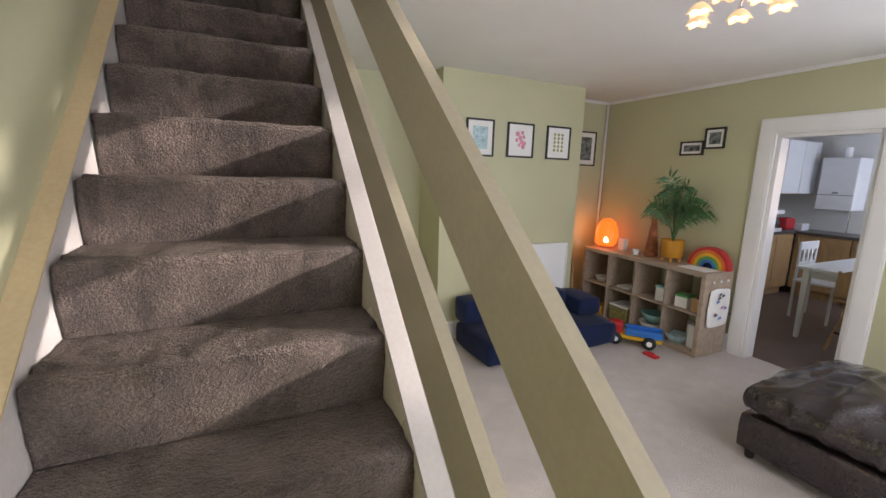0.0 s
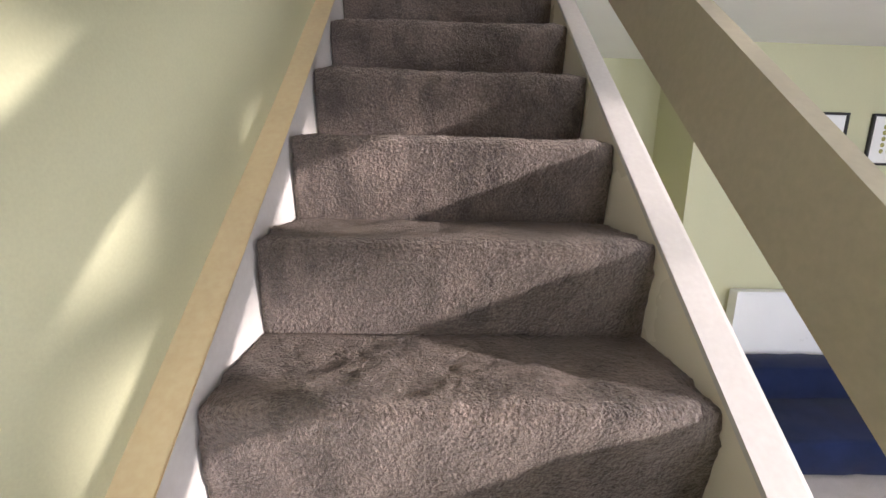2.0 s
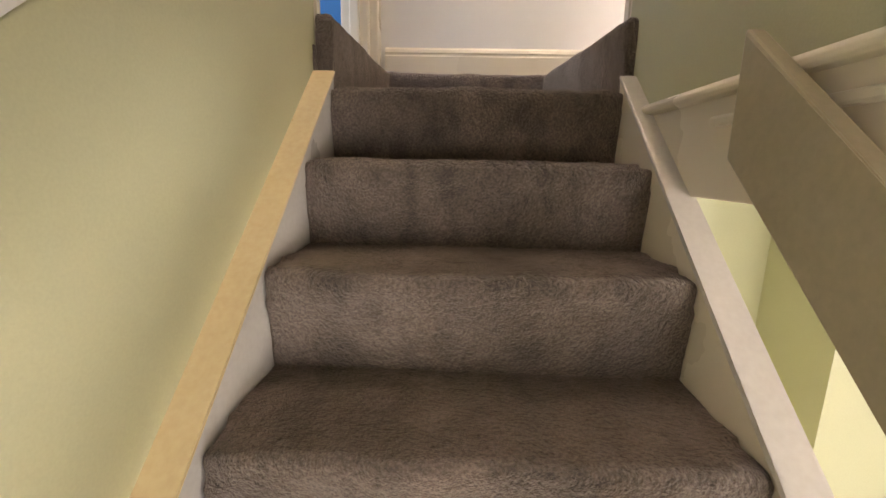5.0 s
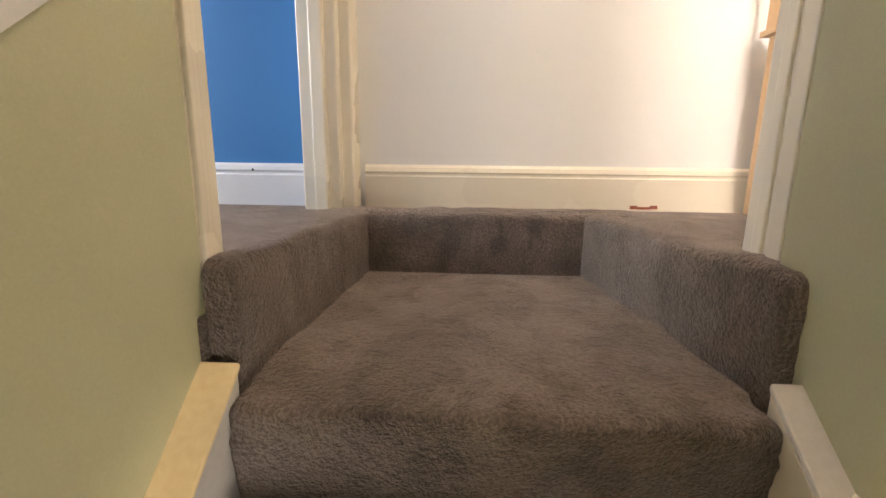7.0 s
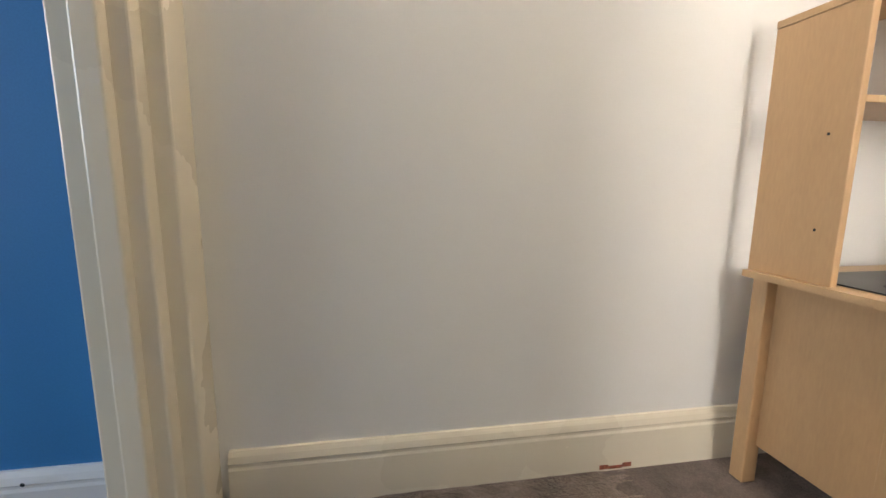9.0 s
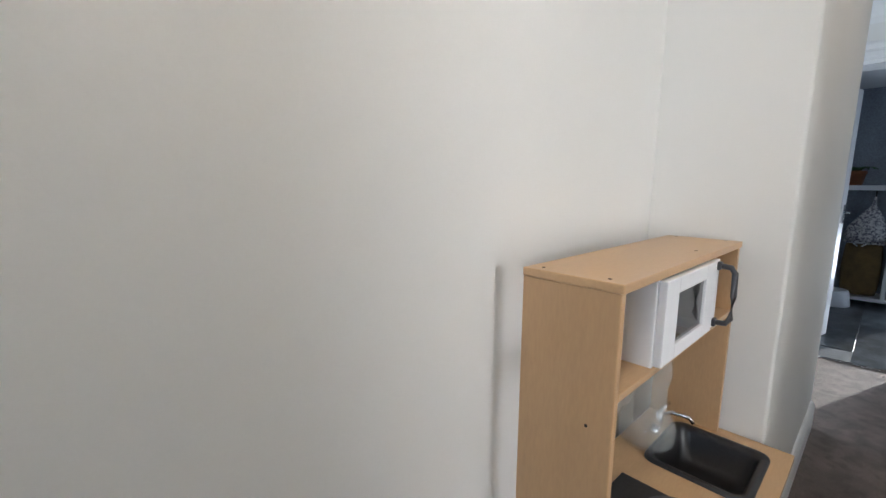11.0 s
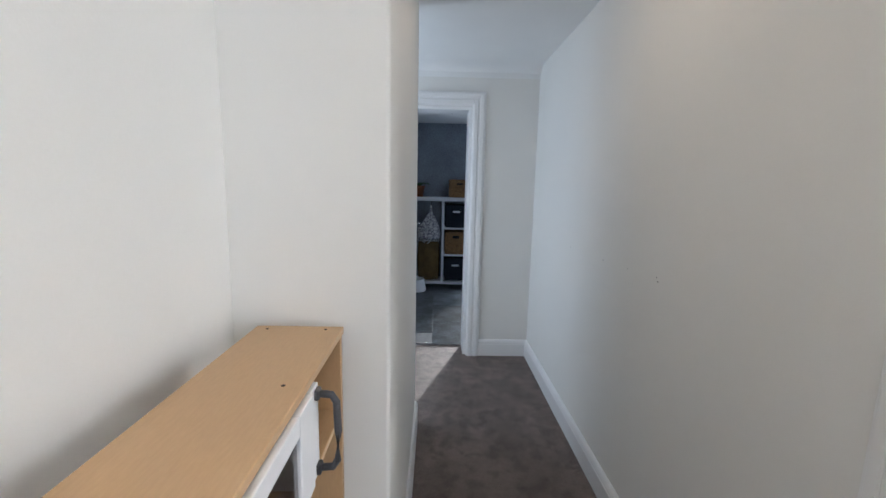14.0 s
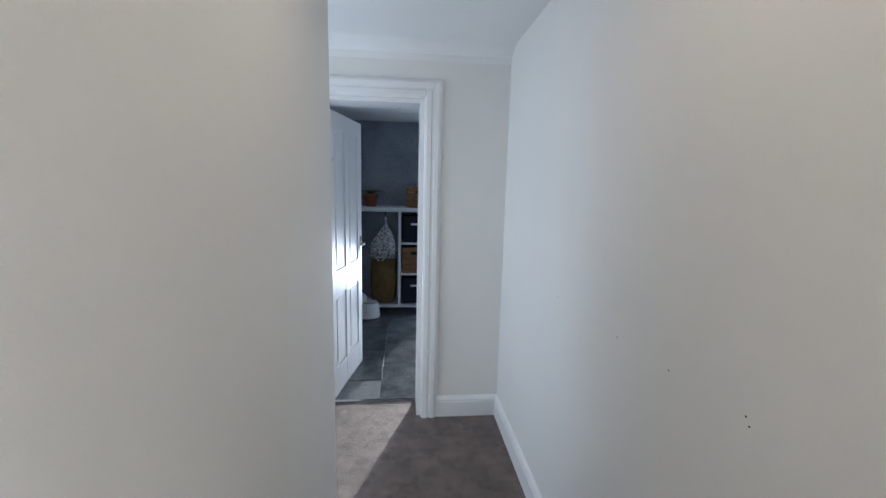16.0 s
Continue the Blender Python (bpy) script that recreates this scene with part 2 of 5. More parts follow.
M_WORKTOP = material("dark_worktop", (0.10, 0.09, 0.085), 0.3, vary=0.2, scale=60, bump=0.02)
M_MARK = material("red_brown_scuff", (0.30, 0.09, 0.05), 0.8, vary=0.2, scale=60, bump=0.1)
M_DARK = material("dark_hole", (0.02, 0.018, 0.016), 0.8, bump=0)
M_RUBBER = material("black_rubber", (0.015, 0.015, 0.015), 0.7, bump=0.1)


# ---------------------------------------------------------------- builders
def link_mesh(name, bm, mat, parent=None, label="", smooth=False):
    bmesh.ops.recalc_face_normals(bm, faces=bm.faces)
    me = bpy.data.meshes.new(name)
    bm.to_mesh(me)
    bm.free()
    if smooth:
        me.shade_smooth()
    me.materials.append(mat)
    ob = new(name, me)
    if parent is not None:
        ob.parent = parent
    if label:
        ob["label"] = label
    return ob


def part(name, bm, mat, parent, label="", smooth=False):
    return link_mesh(name, bm, mat, parent, label, smooth)


def thing(name, x, y, z, label, category, group="", rz=0, kind=""):
    ob = new(name)
    ob.empty_display_size = 0.1
    ob.matrix_world = pose(x, y, z, 0, 0, rz)
    return tagged(ob, label, category, group, kind)


def bevelled(bm, width, segments=2, edges=None):
    if width > 0:
        bmesh.ops.bevel(bm, geom=list(edges if edges is not None else bm.edges), offset=width, segments=segments, profile=0.5, affect="EDGES")
    return bm


def box(x0, y0, z0, x1, y1, z1, bevel=0.0, segments=2):
    bm = bmesh.new()
    bmesh.ops.create_cube(bm, size=1, matrix=Matrix.Translation(((x0 + x1) / 2, (y0 + y1) / 2, (z0 + z1) / 2)) @ Matrix.Diagonal((abs(x1 - x0), abs(y1 - y0), abs(z1 - z0), 1)))
    return bevelled(bm, bevel, segments)


def also(bm, other):
    """Adds the faces of another bmesh to bm."""
    me = bpy.data.meshes.new("tmp")
    other.to_mesh(me)
    other.free()
    bm.from_mesh(me)
    bpy.data.meshes.remove(me)
    return bm


def boxes(rows, bevel=0.0):
    bm = bmesh.new()
    for r in rows:
        also(bm, box(*r, bevel=bevel))
    return bm


def prism(outline, axis, a, b, bevel=0.0):
    """A closed outline in the two axes other than `axis`, drawn out along it from a to b."""
    def at(p, v):
        q = list(p)
        q.insert("xyz".index(axis), v)
        return q
    bm = bmesh.new()
    lo = [bm.verts.new(at(p, a)) for p in outline]
    hi = [bm.verts.new(at(p, b)) for p in outline]
    n = len(outline)
    bm.faces.new(lo)
    bm.faces.new(hi)
    for i in range(n):
        bm.faces.new((lo[i], lo[(i + 1) % n], hi[(i + 1) % n], hi[i]))
    return bevelled(bm, bevel)


def lathe(profile, segments=28, x=0, y=0, z=0):
    """(radius, height) rows turned round the z axis."""
    bm = bmesh.new()
    rings = []
    for r, h in profile:
        rings.append([bm.verts.new((x + max(r, 0.0004) * math.cos(2 * math.pi * k / segments), y + max(r, 0.0004) * math.sin(2 * math.pi * k / segments), z + h)) for k in range(segments)])
    for a, b in zip(rings, rings[1:]):
        for k in range(segments):
            bm.faces.new((a[k], a[(k + 1) % segments], b[(k + 1) % segments], b[k]))
    bm.faces.new(rings[0])
    bm.faces.new(rings[-1])
    return bm


def rod(points, radius, segments=8, taper=1.0):
    """A round bar along a line of points."""
    bm = bmesh.new()
    pts = [Vector(p) for p in points]
    rings = []
    for i, p in enumerate(pts):
        d = (pts[min(i + 1, len(pts) - 1)] - pts[max(i - 1, 0)]).normalized()
        q = d.to_track_quat("Z", "Y")
        r = radius * (1 + (taper - 1) * i / max(1, len(pts) - 1))
        rings.append([bm.verts.new(p + q @ Vector((r * math.cos(2 * math.pi * k / segments), r * math.sin(2 * math.pi * k / segments), 0))) for k in range(segments)])
    for a, b in zip(rings, rings[1:]):
        for k in range(segments):
            bm.faces.new((a[k], a[(k + 1) % segments], b[(k + 1) % segments], b[k]))
    bm.faces.new(rings[0])
    bm.faces.new(rings[-1])
    return bm


def cushion(x0, y0, z0, x1, y1, z1, puff=0.02, wrinkle=0.008, n=14, seed=0.0, round_=0.35, fold=0.0):
    """A stuffed block: bulged faces, rounded edges and soft wrinkles."""
    bm = bmesh.new()
    bmesh.ops.create_cube(bm, size=2)
    bmesh.ops.subdivide_edges(bm, edges=bm.edges, cuts=n, use_grid_fill=True)
    c = Vector(((x0 + x1) / 2, (y0 + y1) / 2, (z0 + z1) / 2))
    h = Vector(((x1 - x0) / 2, (y1 - y0) / 2, (z1 - z0) / 2))
    for v in bm.verts:
        p = v.co.copy()
        s = Vector([p[i] * math.sqrt(max(0.0, 1 - p[(i + 1) % 3] ** 2 / 2 - p[(i + 2) % 3] ** 2 / 2 + p[(i + 1) % 3] ** 2 * p[(i + 2) % 3] ** 2 / 3)) for i in range(3)])
        rr = [min(1.0, 0.06 * round_ / 0.35 / h[i]) for i in range(3)]
        q = Vector([p[i] * (1 - rr[i]) + s[i] * rr[i] for i in range(3)])
        d = Vector([q[i] * h[i] for i in range(3)])
        bulge = (1 - p.x ** 2) * (1 - p.y ** 2) * puff
        d.z += bulge * (1 if p.z > 0 else -0.15)
        w = noise.noise(Vector((d.x * 9 + seed, d.y * 9, d.z * 9))) * wrinkle
        w += (noise.noise(Vector((d.x * 26, d.y * 14 + seed, d.z * 22)))) * wrinkle * 0.4
        if fold:
            g = noise.noise(Vector((d.x * 2.6 + d.y * 1.5 + seed, d.y * 6.5, 3.0)))
            w += fold * (0.5 - min(1.0, abs(g) * 4.5)) + fold * 0.45 * (0.4 - min(1.0, abs(noise.noise(Vector((d.x * 7, d.y * 4 + seed, d.z * 3)))) * 4))
        d += s.normalized() * w
        v.co = c + d
    return bm


def structure(name, bm, mat, label="", category="", smooth=False):
    ob = link_mesh(name, bm, mat, None, "", smooth)
    return tagged(ob, label, category, kind="structure")

# ---------------------------------------------------------------- the house
R, G, Z0 = 0.19, 0.22, 1.33           # rise, going, height of the tread whose nosing is at y = 0
ZL = 2.85                              # upper floor
CEIL = 2.443                           # lounge ceiling
CEIL2 = 5.155                           # upper ceiling
SL = R / G
XR = 0.718                             # right end of the treads
XW = -0.045                            # left stair wall's face


def line_z(y, off):
    """Height at y of a line parallel to the flight, off above its nosings."""
    return Z0 + SL * y + off


def wall_x(y):
    """Face of the stairs' left wall, which runs slightly askew."""
    return XW - 0.002 - 0.026 * min(1.0, max(0.0, (y - 0.5) / 1.1))


def spread(bm, drop=0.0):
    """The flight widens by a finger towards its top; drop lets the left string sink a little there."""
    for v in bm.verts:
        f = min(1.0, max(0.0, (v.co.y - 0.5) / 1.1))
        v.co.x += (v.co.x - 0.36) / 0.36 * 0.017 * f
        v.co.z -= drop * f
    return bm


# floors
structure("floor_lounge", box(-0.25, -3.5, -0.12, 4.50, 2.80, 0.0), M_LOUNGE, "pale grey cut-pile carpet over the whole lounge", "carpet")
structure("floor_diner", box(4.50, -0.35, -0.12, 8.0, 2.6, -0.004), M_DINER, "brown vinyl floor of the kitchen diner", "floor")
structure("ceiling_lounge", boxes([(0.775, -3.5, CEIL, 4.50, 2.80, 2.60), (-0.045, -3.5, CEIL, 0.775, -0.35, 2.60)]), M_CEIL, "white painted plaster ceiling of the lounge", "ceiling")
structure("ceiling_diner", box(4.50, -0.35, 2.36, 8.0, 2.6, 2.5), M_CEIL, "white painted kitchen ceiling", "ceiling")

# lounge walls
structure("wall_stairs_left", prism([(-0.25, -3.5), (wall_x(-3.5), -3.5), (wall_x(0.5), 0.5), (wall_x(1.607), 1.607), (-0.25, 1.607)], "z", 0, CEIL2), M_GREEN, "sage green painted plaster wall beside the stairs", "wall")
structure("wall_lounge_back", box(0.775, 2.64, 0, 4.39, 2.80, CEIL), M_GREEN, "sage green painted back wall of the lounge", "wall")
structure("chimney_breast", box(1.98, 2.165, 0, 3.57, 2.64, CEIL), M_GREEN, "sage green painted chimney breast", "wall")
# The slots above the window hold no glass; they are cut to aim sun patches.
W_Y0, W_Y1, W_Z0, W_Z1 = -1.715, -0.975, 0.983, 2.123
SLOT_Y1, SLOT_Z1 = -0.715, 2.433
D_Y0, D_Y1, D_Z = 0.145, 0.80, 1.950
structure("wall_lounge_right", boxes([
    (4.39, -3.5, 0, 4.50, -1.775, CEIL), (4.39, -1.775, 0, 4.50, W_Y0, 2.223), (4.39, W_Y0, 0, 4.50, W_Y1, W_Z0), (4.39, W_Y0, W_Z1, 4.50, -1.565, 2.223), (4.39, -1.565, W_Z1, 4.50, -1.245, CEIL), (4.39, -1.245, SLOT_Z1, 4.50, SLOT_Y1, CEIL), (4.39, W_Y1, 0, 4.50, SLOT_Y1, W_Z1),
    (4.39, SLOT_Y1, 0, 4.50, D_Y0, CEIL), (4.39, D_Y0, D_Z, 4.50, D_Y1, CEIL), (4.39, D_Y1, 0, 4.50, 2.80, CEIL)]), M_GREEN, "sage green painted wall with the kitchen doorway and added sun slots", "wall")
structure("wall_lounge_front", boxes([(-0.25, -3.62, 0, 1.2, -3.5, CEIL), (3.4, -3.62, 0, 4.5, -3.5, CEIL), (1.2, -3.62, 0, 3.4, -3.5, 0.8), (1.2, -3.62, 2.1, 3.4, -3.5, CEIL)]), M_GREEN, "sage green painted front wall, unseen, with an added window", "wall")
structure("wall_lounge_alcove_left", box(0.775, 1.62, 0, 0.80, 2.64, CEIL), M_GREEN, "sage green painted alcove side wall", "wall")
structure("cornice_lounge", boxes([(4.365, -3.5, CEIL - 0.03, 4.39, 2.64, CEIL), (3.57, 2.615, CEIL - 0.03, 4.365, 2.64, CEIL)], 0.006), M_TRIM, "thin white cornice", "cornice")


def skirting(name, x0, y0, x1, y1, z, h, mat, thick=0.018):
    """A moulded skirting board along a wall; the room lies to the left of the way from (x0, y0) to (x1, y1)."""
    d = Vector((x1 - x0, y1 - y0, 0))
    L = d.length
    d.normalize()
    n = Vector((-d.y, d.x, 0))
    prof = [(0, 0), (thick, 0), (thick, h - 0.04), (thick - 0.003, h - 0.034), (thick - 0.003, h - 0.028), (thick, h - 0.024), (thick * 0.75, h - 0.01), (thick * 0.4, h), (0, h)]
    bm = bmesh.new()
    rows = []
    for s in (0, L):
        rows.append([bm.verts.new(Vector((x0, y0, z)) + d * s + n * a + Vector((0, 0, b))) for a, b in prof])
    k = len(prof)
    bm.faces.new(rows[0])
    bm.faces.new(rows[1])
    for i in range(k):
        bm.faces.new((rows[0][i], rows[0][(i + 1) % k], rows[1][(i + 1) % k], rows[1][i]))
    return structure(name, bm, mat, "white glossy moulded skirting board", "skirting board")


skirting("baseboard_lounge_right", 4.39, 0.935, 4.39, 2.64, 0, 0.17, M_TRIM)
skirting("baseboard_lounge_right_front", 4.39, -3.5, 4.39, -0.045, 0, 0.17, M_TRIM)
skirting("baseboard_breast", 3.57, 2.165, 1.98, 2.165, 0, 0.17, M_TRIM)
skirting("baseboard_alcove", 1.98, 2.64, 0.80, 2.64, 0, 0.17, M_TRIM)


def architrave(name, axis, at, a, b, z0, z1, out, width, mat, thick=0.022, sides="ab", plain=False):
    """A moulded door surround on a wall. axis: the way along the wall; at: the wall's face; out: +1 or -1, the way it stands proud."""
    bm = bmesh.new()
    rings = [(0.0, 1.0, thick * 0.55), (0.03, 0.93, thick * 0.8), (0.10, 0.42, thick), (0.55, 0.85, thick * 1.02)]
    for f0, f1, t in ([(0.0, 1.0, thick), (0.12, 0.9, thick * 1.12)] if plain else rings):
        spans = []
        if "a" in sides:
            spans.append((a - width * f1, z0, a - width * f0, z1 + width * f1))
        if "b" in sides:
            spans.append((b + width * f0, z0, b + width * f1, z1 + width * f1))
        spans.append((a - (width * f0 if "a" in sides else 0), z1 + width * f0, b + (width * f0 if "b" in sides else 0), z1 + width * f1))
        for u0, w0, u1, w1 in spans:
            if axis == "y":
                also(bm, box(at, u0, w0, at + out * t, u1, w1, 0.003, 1))
            else:
                also(bm, box(u0, at, w0, u1, at + out * t, w1, 0.003, 1))
    return structure(name, bm, mat, "white glossy moulded door architrave", "architrave")


architrave("trim_kitchen_doorway", "y", 4.39, D_Y0, D_Y1, 0, D_Z, -1, 0.13, M_TRIM, plain=True)
structure("door_frame_kitchen", boxes([(4.392, D_Y0 - 0.001, 0, 4.512, D_Y0 + 0.03, D_Z), (4.392, D_Y1 - 0.03, 0, 4.512, D_Y1 + 0.001, D_Z), (4.392, D_Y0 + 0.03, D_Z - 0.03, 4.512, D_Y1 - 0.03, D_Z + 0.001)], 0.003), M_TRIM, "white painted door lining with no door", "door frame")


def window_unit(name, axis, at, a, b, z0, z1, depth, single=False):
    """A white casement window with its glass, in an opening."""
    root = thing(name, 0, 0, 0, "white framed casement window", "window", kind="structure")
    f = 0.03 if single else 0.06
    def bx(u0, w0, u1, w1, t=0.0):
        return (at + t, u0, w0, at + depth - t, u1, w1) if axis == "y" else (u0, at + t, w0, u1, at + depth - t, w1)
    m = (a + b) / 2
    part("window_frame", boxes([bx(a, z0, a + f, z1), bx(b - f, z0, b, z1), bx(a + f, z0, b - f, z0 + f), bx(a + f, z1 - f, b - f, z1)] + ([] if single else [bx(m - f / 2, z0 + f, m + f / 2, z1 - f)]), 0.004), M_TRIM, root)
    for u0, u1 in ([(a + f, b - f)] if single else [(a + f, m - f / 2), (m + f / 2, b - f)]):
        g = part("pane", boxes([bx(u0, z0 + f, u1, z1 - f, depth * 0.46)]), M_GLASS, root)
        g.visible_shadow = False
    return root


window_unit("window_1", "y", 4.41, W_Y0, W_Y1, W_Z0, W_Z1, 0.06, True)
# Added window, out of view, for the lounge's fill light.
window_unit("window_2", "x", -3.59, 1.2, 3.4, 0.8, 2.1, 0.06)

# kitchen diner beyond the doorway
structure("wall_diner_far", box(8.0, -0.35, 0, 8.12, 2.6, 2.5), M_WHITE, "white painted far kitchen wall", "wall")
structure("wall_diner_left", box(4.50, 2.45, 0, 8.0, 2.6, 2.36), M_WHITE, "white painted kitchen side wall", "wall")
structure("wall_diner_right", boxes([(4.5, -0.47, 0, 6.2, -0.35, 2.36), (7.8, -0.47, 0, 8.0, -0.35, 2.36), (6.2, -0.47, 0, 7.8, -0.35, 0.95), (6.2, -0.47, 2.05, 7.8, -0.35, 2.36)]), M_WHITE, "white painted kitchen window wall", "wall")
window_unit("window_3", "x", -0.43, 6.2, 7.8, 0.95, 2.05, 0.06)

# ---------------------------------------------------------------- the flight of stairs
stairs = thing("staircase", 0, 0, 0, "steep straight staircase with brown-grey carpet and cream painted strings", "staircase", kind="structure")
for i in range(-6, 8):
    y0, z = G * i, Z0 + R * i
    last = i == 7
    tail = 2.295 if last else y0 + G + 0.024
    r = 0.022
    prof = [(y0 + 0.024, z - R - 0.004), (y0 + 0.018, z - R + 0.05), (y0 + 0.008, z - 0.07), (y0 + 0.001, z - 0.04)]
    prof += [(y0 + r - r * math.cos(a), z - r + r * math.sin(a)) for a in (0.0, 0.4, 0.8, 1.2, 1.57)]
    prof += [(tail, z)]
    fine = [prof[0]]
    for p, q in zip(prof, prof[1:]):
        cuts = max(1, int(math.dist(p, q) / 0.0085))
        fine += [(p[0] + (q[0] - p[0]) * c / cuts, p[1] + (q[1] - p[1]) * c / cuts) for c in range(1, cuts + 1)]
    way = []
    for j in range(len(fine)):
        p, q = fine[max(0, j - 1)], fine[min(len(fine) - 1, j + 1)]
        d = math.dist(p, q)
        way.append(((p[1] - q[1]) / d, (q[0] - p[0]) / d))
    bm = bmesh.new()
    seg = 84
    rows = []
    for k in range(seg + 1):
        x = XR * k / seg
        row = []
        droop = 0.010 * (min(1.0, k / 5, (seg - k) / 5) - 1)
        for j, ((yy, zz), (ny, nz)) in enumerate(zip(fine, way)):
            w = noise.noise(Vector((x * 7, yy * 9 + i * 3.1, zz * 9))) * 0.007 + noise.noise(Vector((x * 26, yy * 26, zz * 26 + i))) * 0.003
            w += noise.noise(Vector((x * 85, yy * 85, zz * 85 + i * 2.3))) * 0.0026
            w += droop if zz > z - 0.06 and yy < y0 + 0.08 else 0.0
            w *= min(1.0, j / 3, (len(fine) - 1 - j) / 2)
            row.append(bm.verts.new((x, yy + w * ny, zz + w * nz)))
        row.append(bm.verts.new((x, tail, z - 0.03)))
        row.append(bm.verts.new((x, y0 + 0.05, z - 0.03)))
        row.append(bm.verts.new((x, y0 + 0.05, z - R - 0.004)))
        rows.append(row)
    for a, b in zip(rows, rows[1:]):
        for j in range(len(a)):
            k = (j + 1) % len(a)
            bm.faces.new((a[j], a[k], b[k], b[j]))
    bm.faces.new(rows[0])
    bm.faces.new(rows[-1])
    spread(bm)
    part("carpeted_step", bm, M_STAIR, stairs, smooth=True)


def slope_board(x0, x1, ya, yb, lo, hi, bevel=0.004):
    """A board that runs parallel to the flight, with upright ends."""
    ys = [ya + (yb - ya) * k / 8 for k in range(9)]
    out = [(y, line_z(y, lo)) for y in ys] + [(y, line_z(y, hi)) for y in reversed(ys)]
    return prism(out, "x", x0, x1, bevel)


# The left string shares the white that is greyed for the sunlit cap.
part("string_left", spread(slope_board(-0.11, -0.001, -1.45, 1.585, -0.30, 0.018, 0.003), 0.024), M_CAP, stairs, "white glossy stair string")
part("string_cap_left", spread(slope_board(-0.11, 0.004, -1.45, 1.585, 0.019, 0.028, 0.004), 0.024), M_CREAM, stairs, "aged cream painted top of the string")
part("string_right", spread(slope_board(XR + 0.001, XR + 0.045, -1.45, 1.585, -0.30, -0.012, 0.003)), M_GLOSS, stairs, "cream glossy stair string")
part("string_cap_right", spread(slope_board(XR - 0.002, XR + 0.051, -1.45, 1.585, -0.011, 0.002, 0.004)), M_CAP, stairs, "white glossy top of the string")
structure("wall_under_stairs", prism([(-1.45, 0), (1.62, 0), (1.62, CEIL), (1.62, line_z(1.62, -0.31)), (-1.45, line_z(-1.45, -0.31))][:2] + [(1.62, line_z(1.62, -0.31)), (-1.45, line_z(-1.45, -0.31))], "x", 0.725, 0.765), M_GREEN, "sage green panelling below the stair string", "wall")

banister = thing("banister", 0, 0, 0, "open banister of two wide cream painted boards along the stairs", "banister")
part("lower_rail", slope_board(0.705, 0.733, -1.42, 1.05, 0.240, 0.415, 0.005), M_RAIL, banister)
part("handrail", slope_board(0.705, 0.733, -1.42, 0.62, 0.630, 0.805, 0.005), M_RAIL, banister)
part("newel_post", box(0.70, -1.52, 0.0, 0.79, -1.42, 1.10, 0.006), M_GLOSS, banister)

# wall of the upper flight, right, and its edge over the lounge
structure("wall_stairs_right", box(0.775, -0.35, 2.601, 0.86, 1.66, CEIL2), M_GREEN, "sage green painted wall beside the upper stairs", "wall")
structure("trim_stairwell_edge", boxes([(0.772, -0.35, 2.41, 0.86, 1.62, 2.60)], 0.003), M_GLOSS, "cream painted fascia at the edge of the stairwell", "fascia")
structure("trim_stairwell_moulding", prism([(0.757, 2.588), (0.751, 2.593), (0.751, 2.601), (0.757, 2.606), (0.775, 2.616), (0.775, 2.584)], "y", -0.35, 1.50, 0.002), M_GLOSS, "cream rounded moulding on the stairwell fascia", "moulding")
structure("trim_stairwell_bead", box(0.758, -0.35, 2.535, 0.772, 1.20, 2.553, 0.005), M_GLOSS, "cream bead on the stairwell fascia", "moulding")
structure("wall_stairwell_front", box(-0.045, -0.45, 2.60, 0.86, -0.35, CEIL2), M_WHITE, "white painted stairwell end wall", "wall")
# white paint above the sloping line of the left wall
up = prism([(-0.75, line_z(-0.75, 0.572)), (0.5, line_z(0.5, 0.572)), (1.607, line_z(1.607, 0.565)), (1.607, CEIL2 - 0.01), (0.5, CEIL2 - 0.01), (-0.35, CEIL2 - 0.01), (-0.35, 2.44), (-0.75, 2.44)], "x", -0.002, 0.004)
for v in up.verts:
    v.co.x += wall_x(v.co.y)
structure("wall_stairs_left_upper", up, M_WHITE, "white painted upper part of the stair wall above a sloping line", "wall")

# ---------------------------------------------------------------- landing
def carpet_block(name, x0, y0, z0, x1, y1, z1, label, keep=0.02, lean=0.0, butt=None):
    """A carpeted kerb: rounded upper edges and an uneven pile."""
    bm = box(x0, y0, z0, x1, y1, z1)
    bmesh.ops.bevel(bm, geom=[e for e in bm.edges if min(v.co.z for v in e.verts) > z1 - 0.001 and not (butt is not None and all(abs(v.co.x - butt) < 0.001 for v in e.verts))], offset=keep, segments=4, profile=0.5, affect="EDGES")
    bmesh.ops.subdivide_edges(bm, edges=[e for e in bm.edges if e.calc_length() > 0.05], cuts=26, use_grid_fill=True)
    for v in bm.verts:
        near = max(0.0, (y1 - v.co.y) / (y1 - y0))
        v.co.x += lean * near * ((v.co.x - x0) / (x1 - x0) if lean < 0 else (x1 - v.co.x) / (x1 - x0))
        w = noise.noise(v.co * 8) * 0.006 + noise.noise(v.co * 27) * 0.004 + noise.noise(v.co * 80) * 0.003
        v.co += Vector((w * 0.6, w * 0.6, w if v.co.z > z1 - 0.03 else 0))
    return structure(name, bm, M_STAIR, label, "carpet", True)


WY = 2.475                              # face of the far landing wall
BX = 1.935                              # wall beside the toy kitchen
CY0, CY1 = 1.235, 2.12                  # corridor's walls
EX = 4.33                               # wall at the corridor's end
ET = 0.22                               # its thickness
LX = 3.32                               # where the corridor's left wall stops
carpet_block("floor_step_left", -0.068, 1.600, 2.56, 0.014, 2.30, ZL, "brown-grey carpeted step up to the blue room", 0.024, -0.036, -0.068)
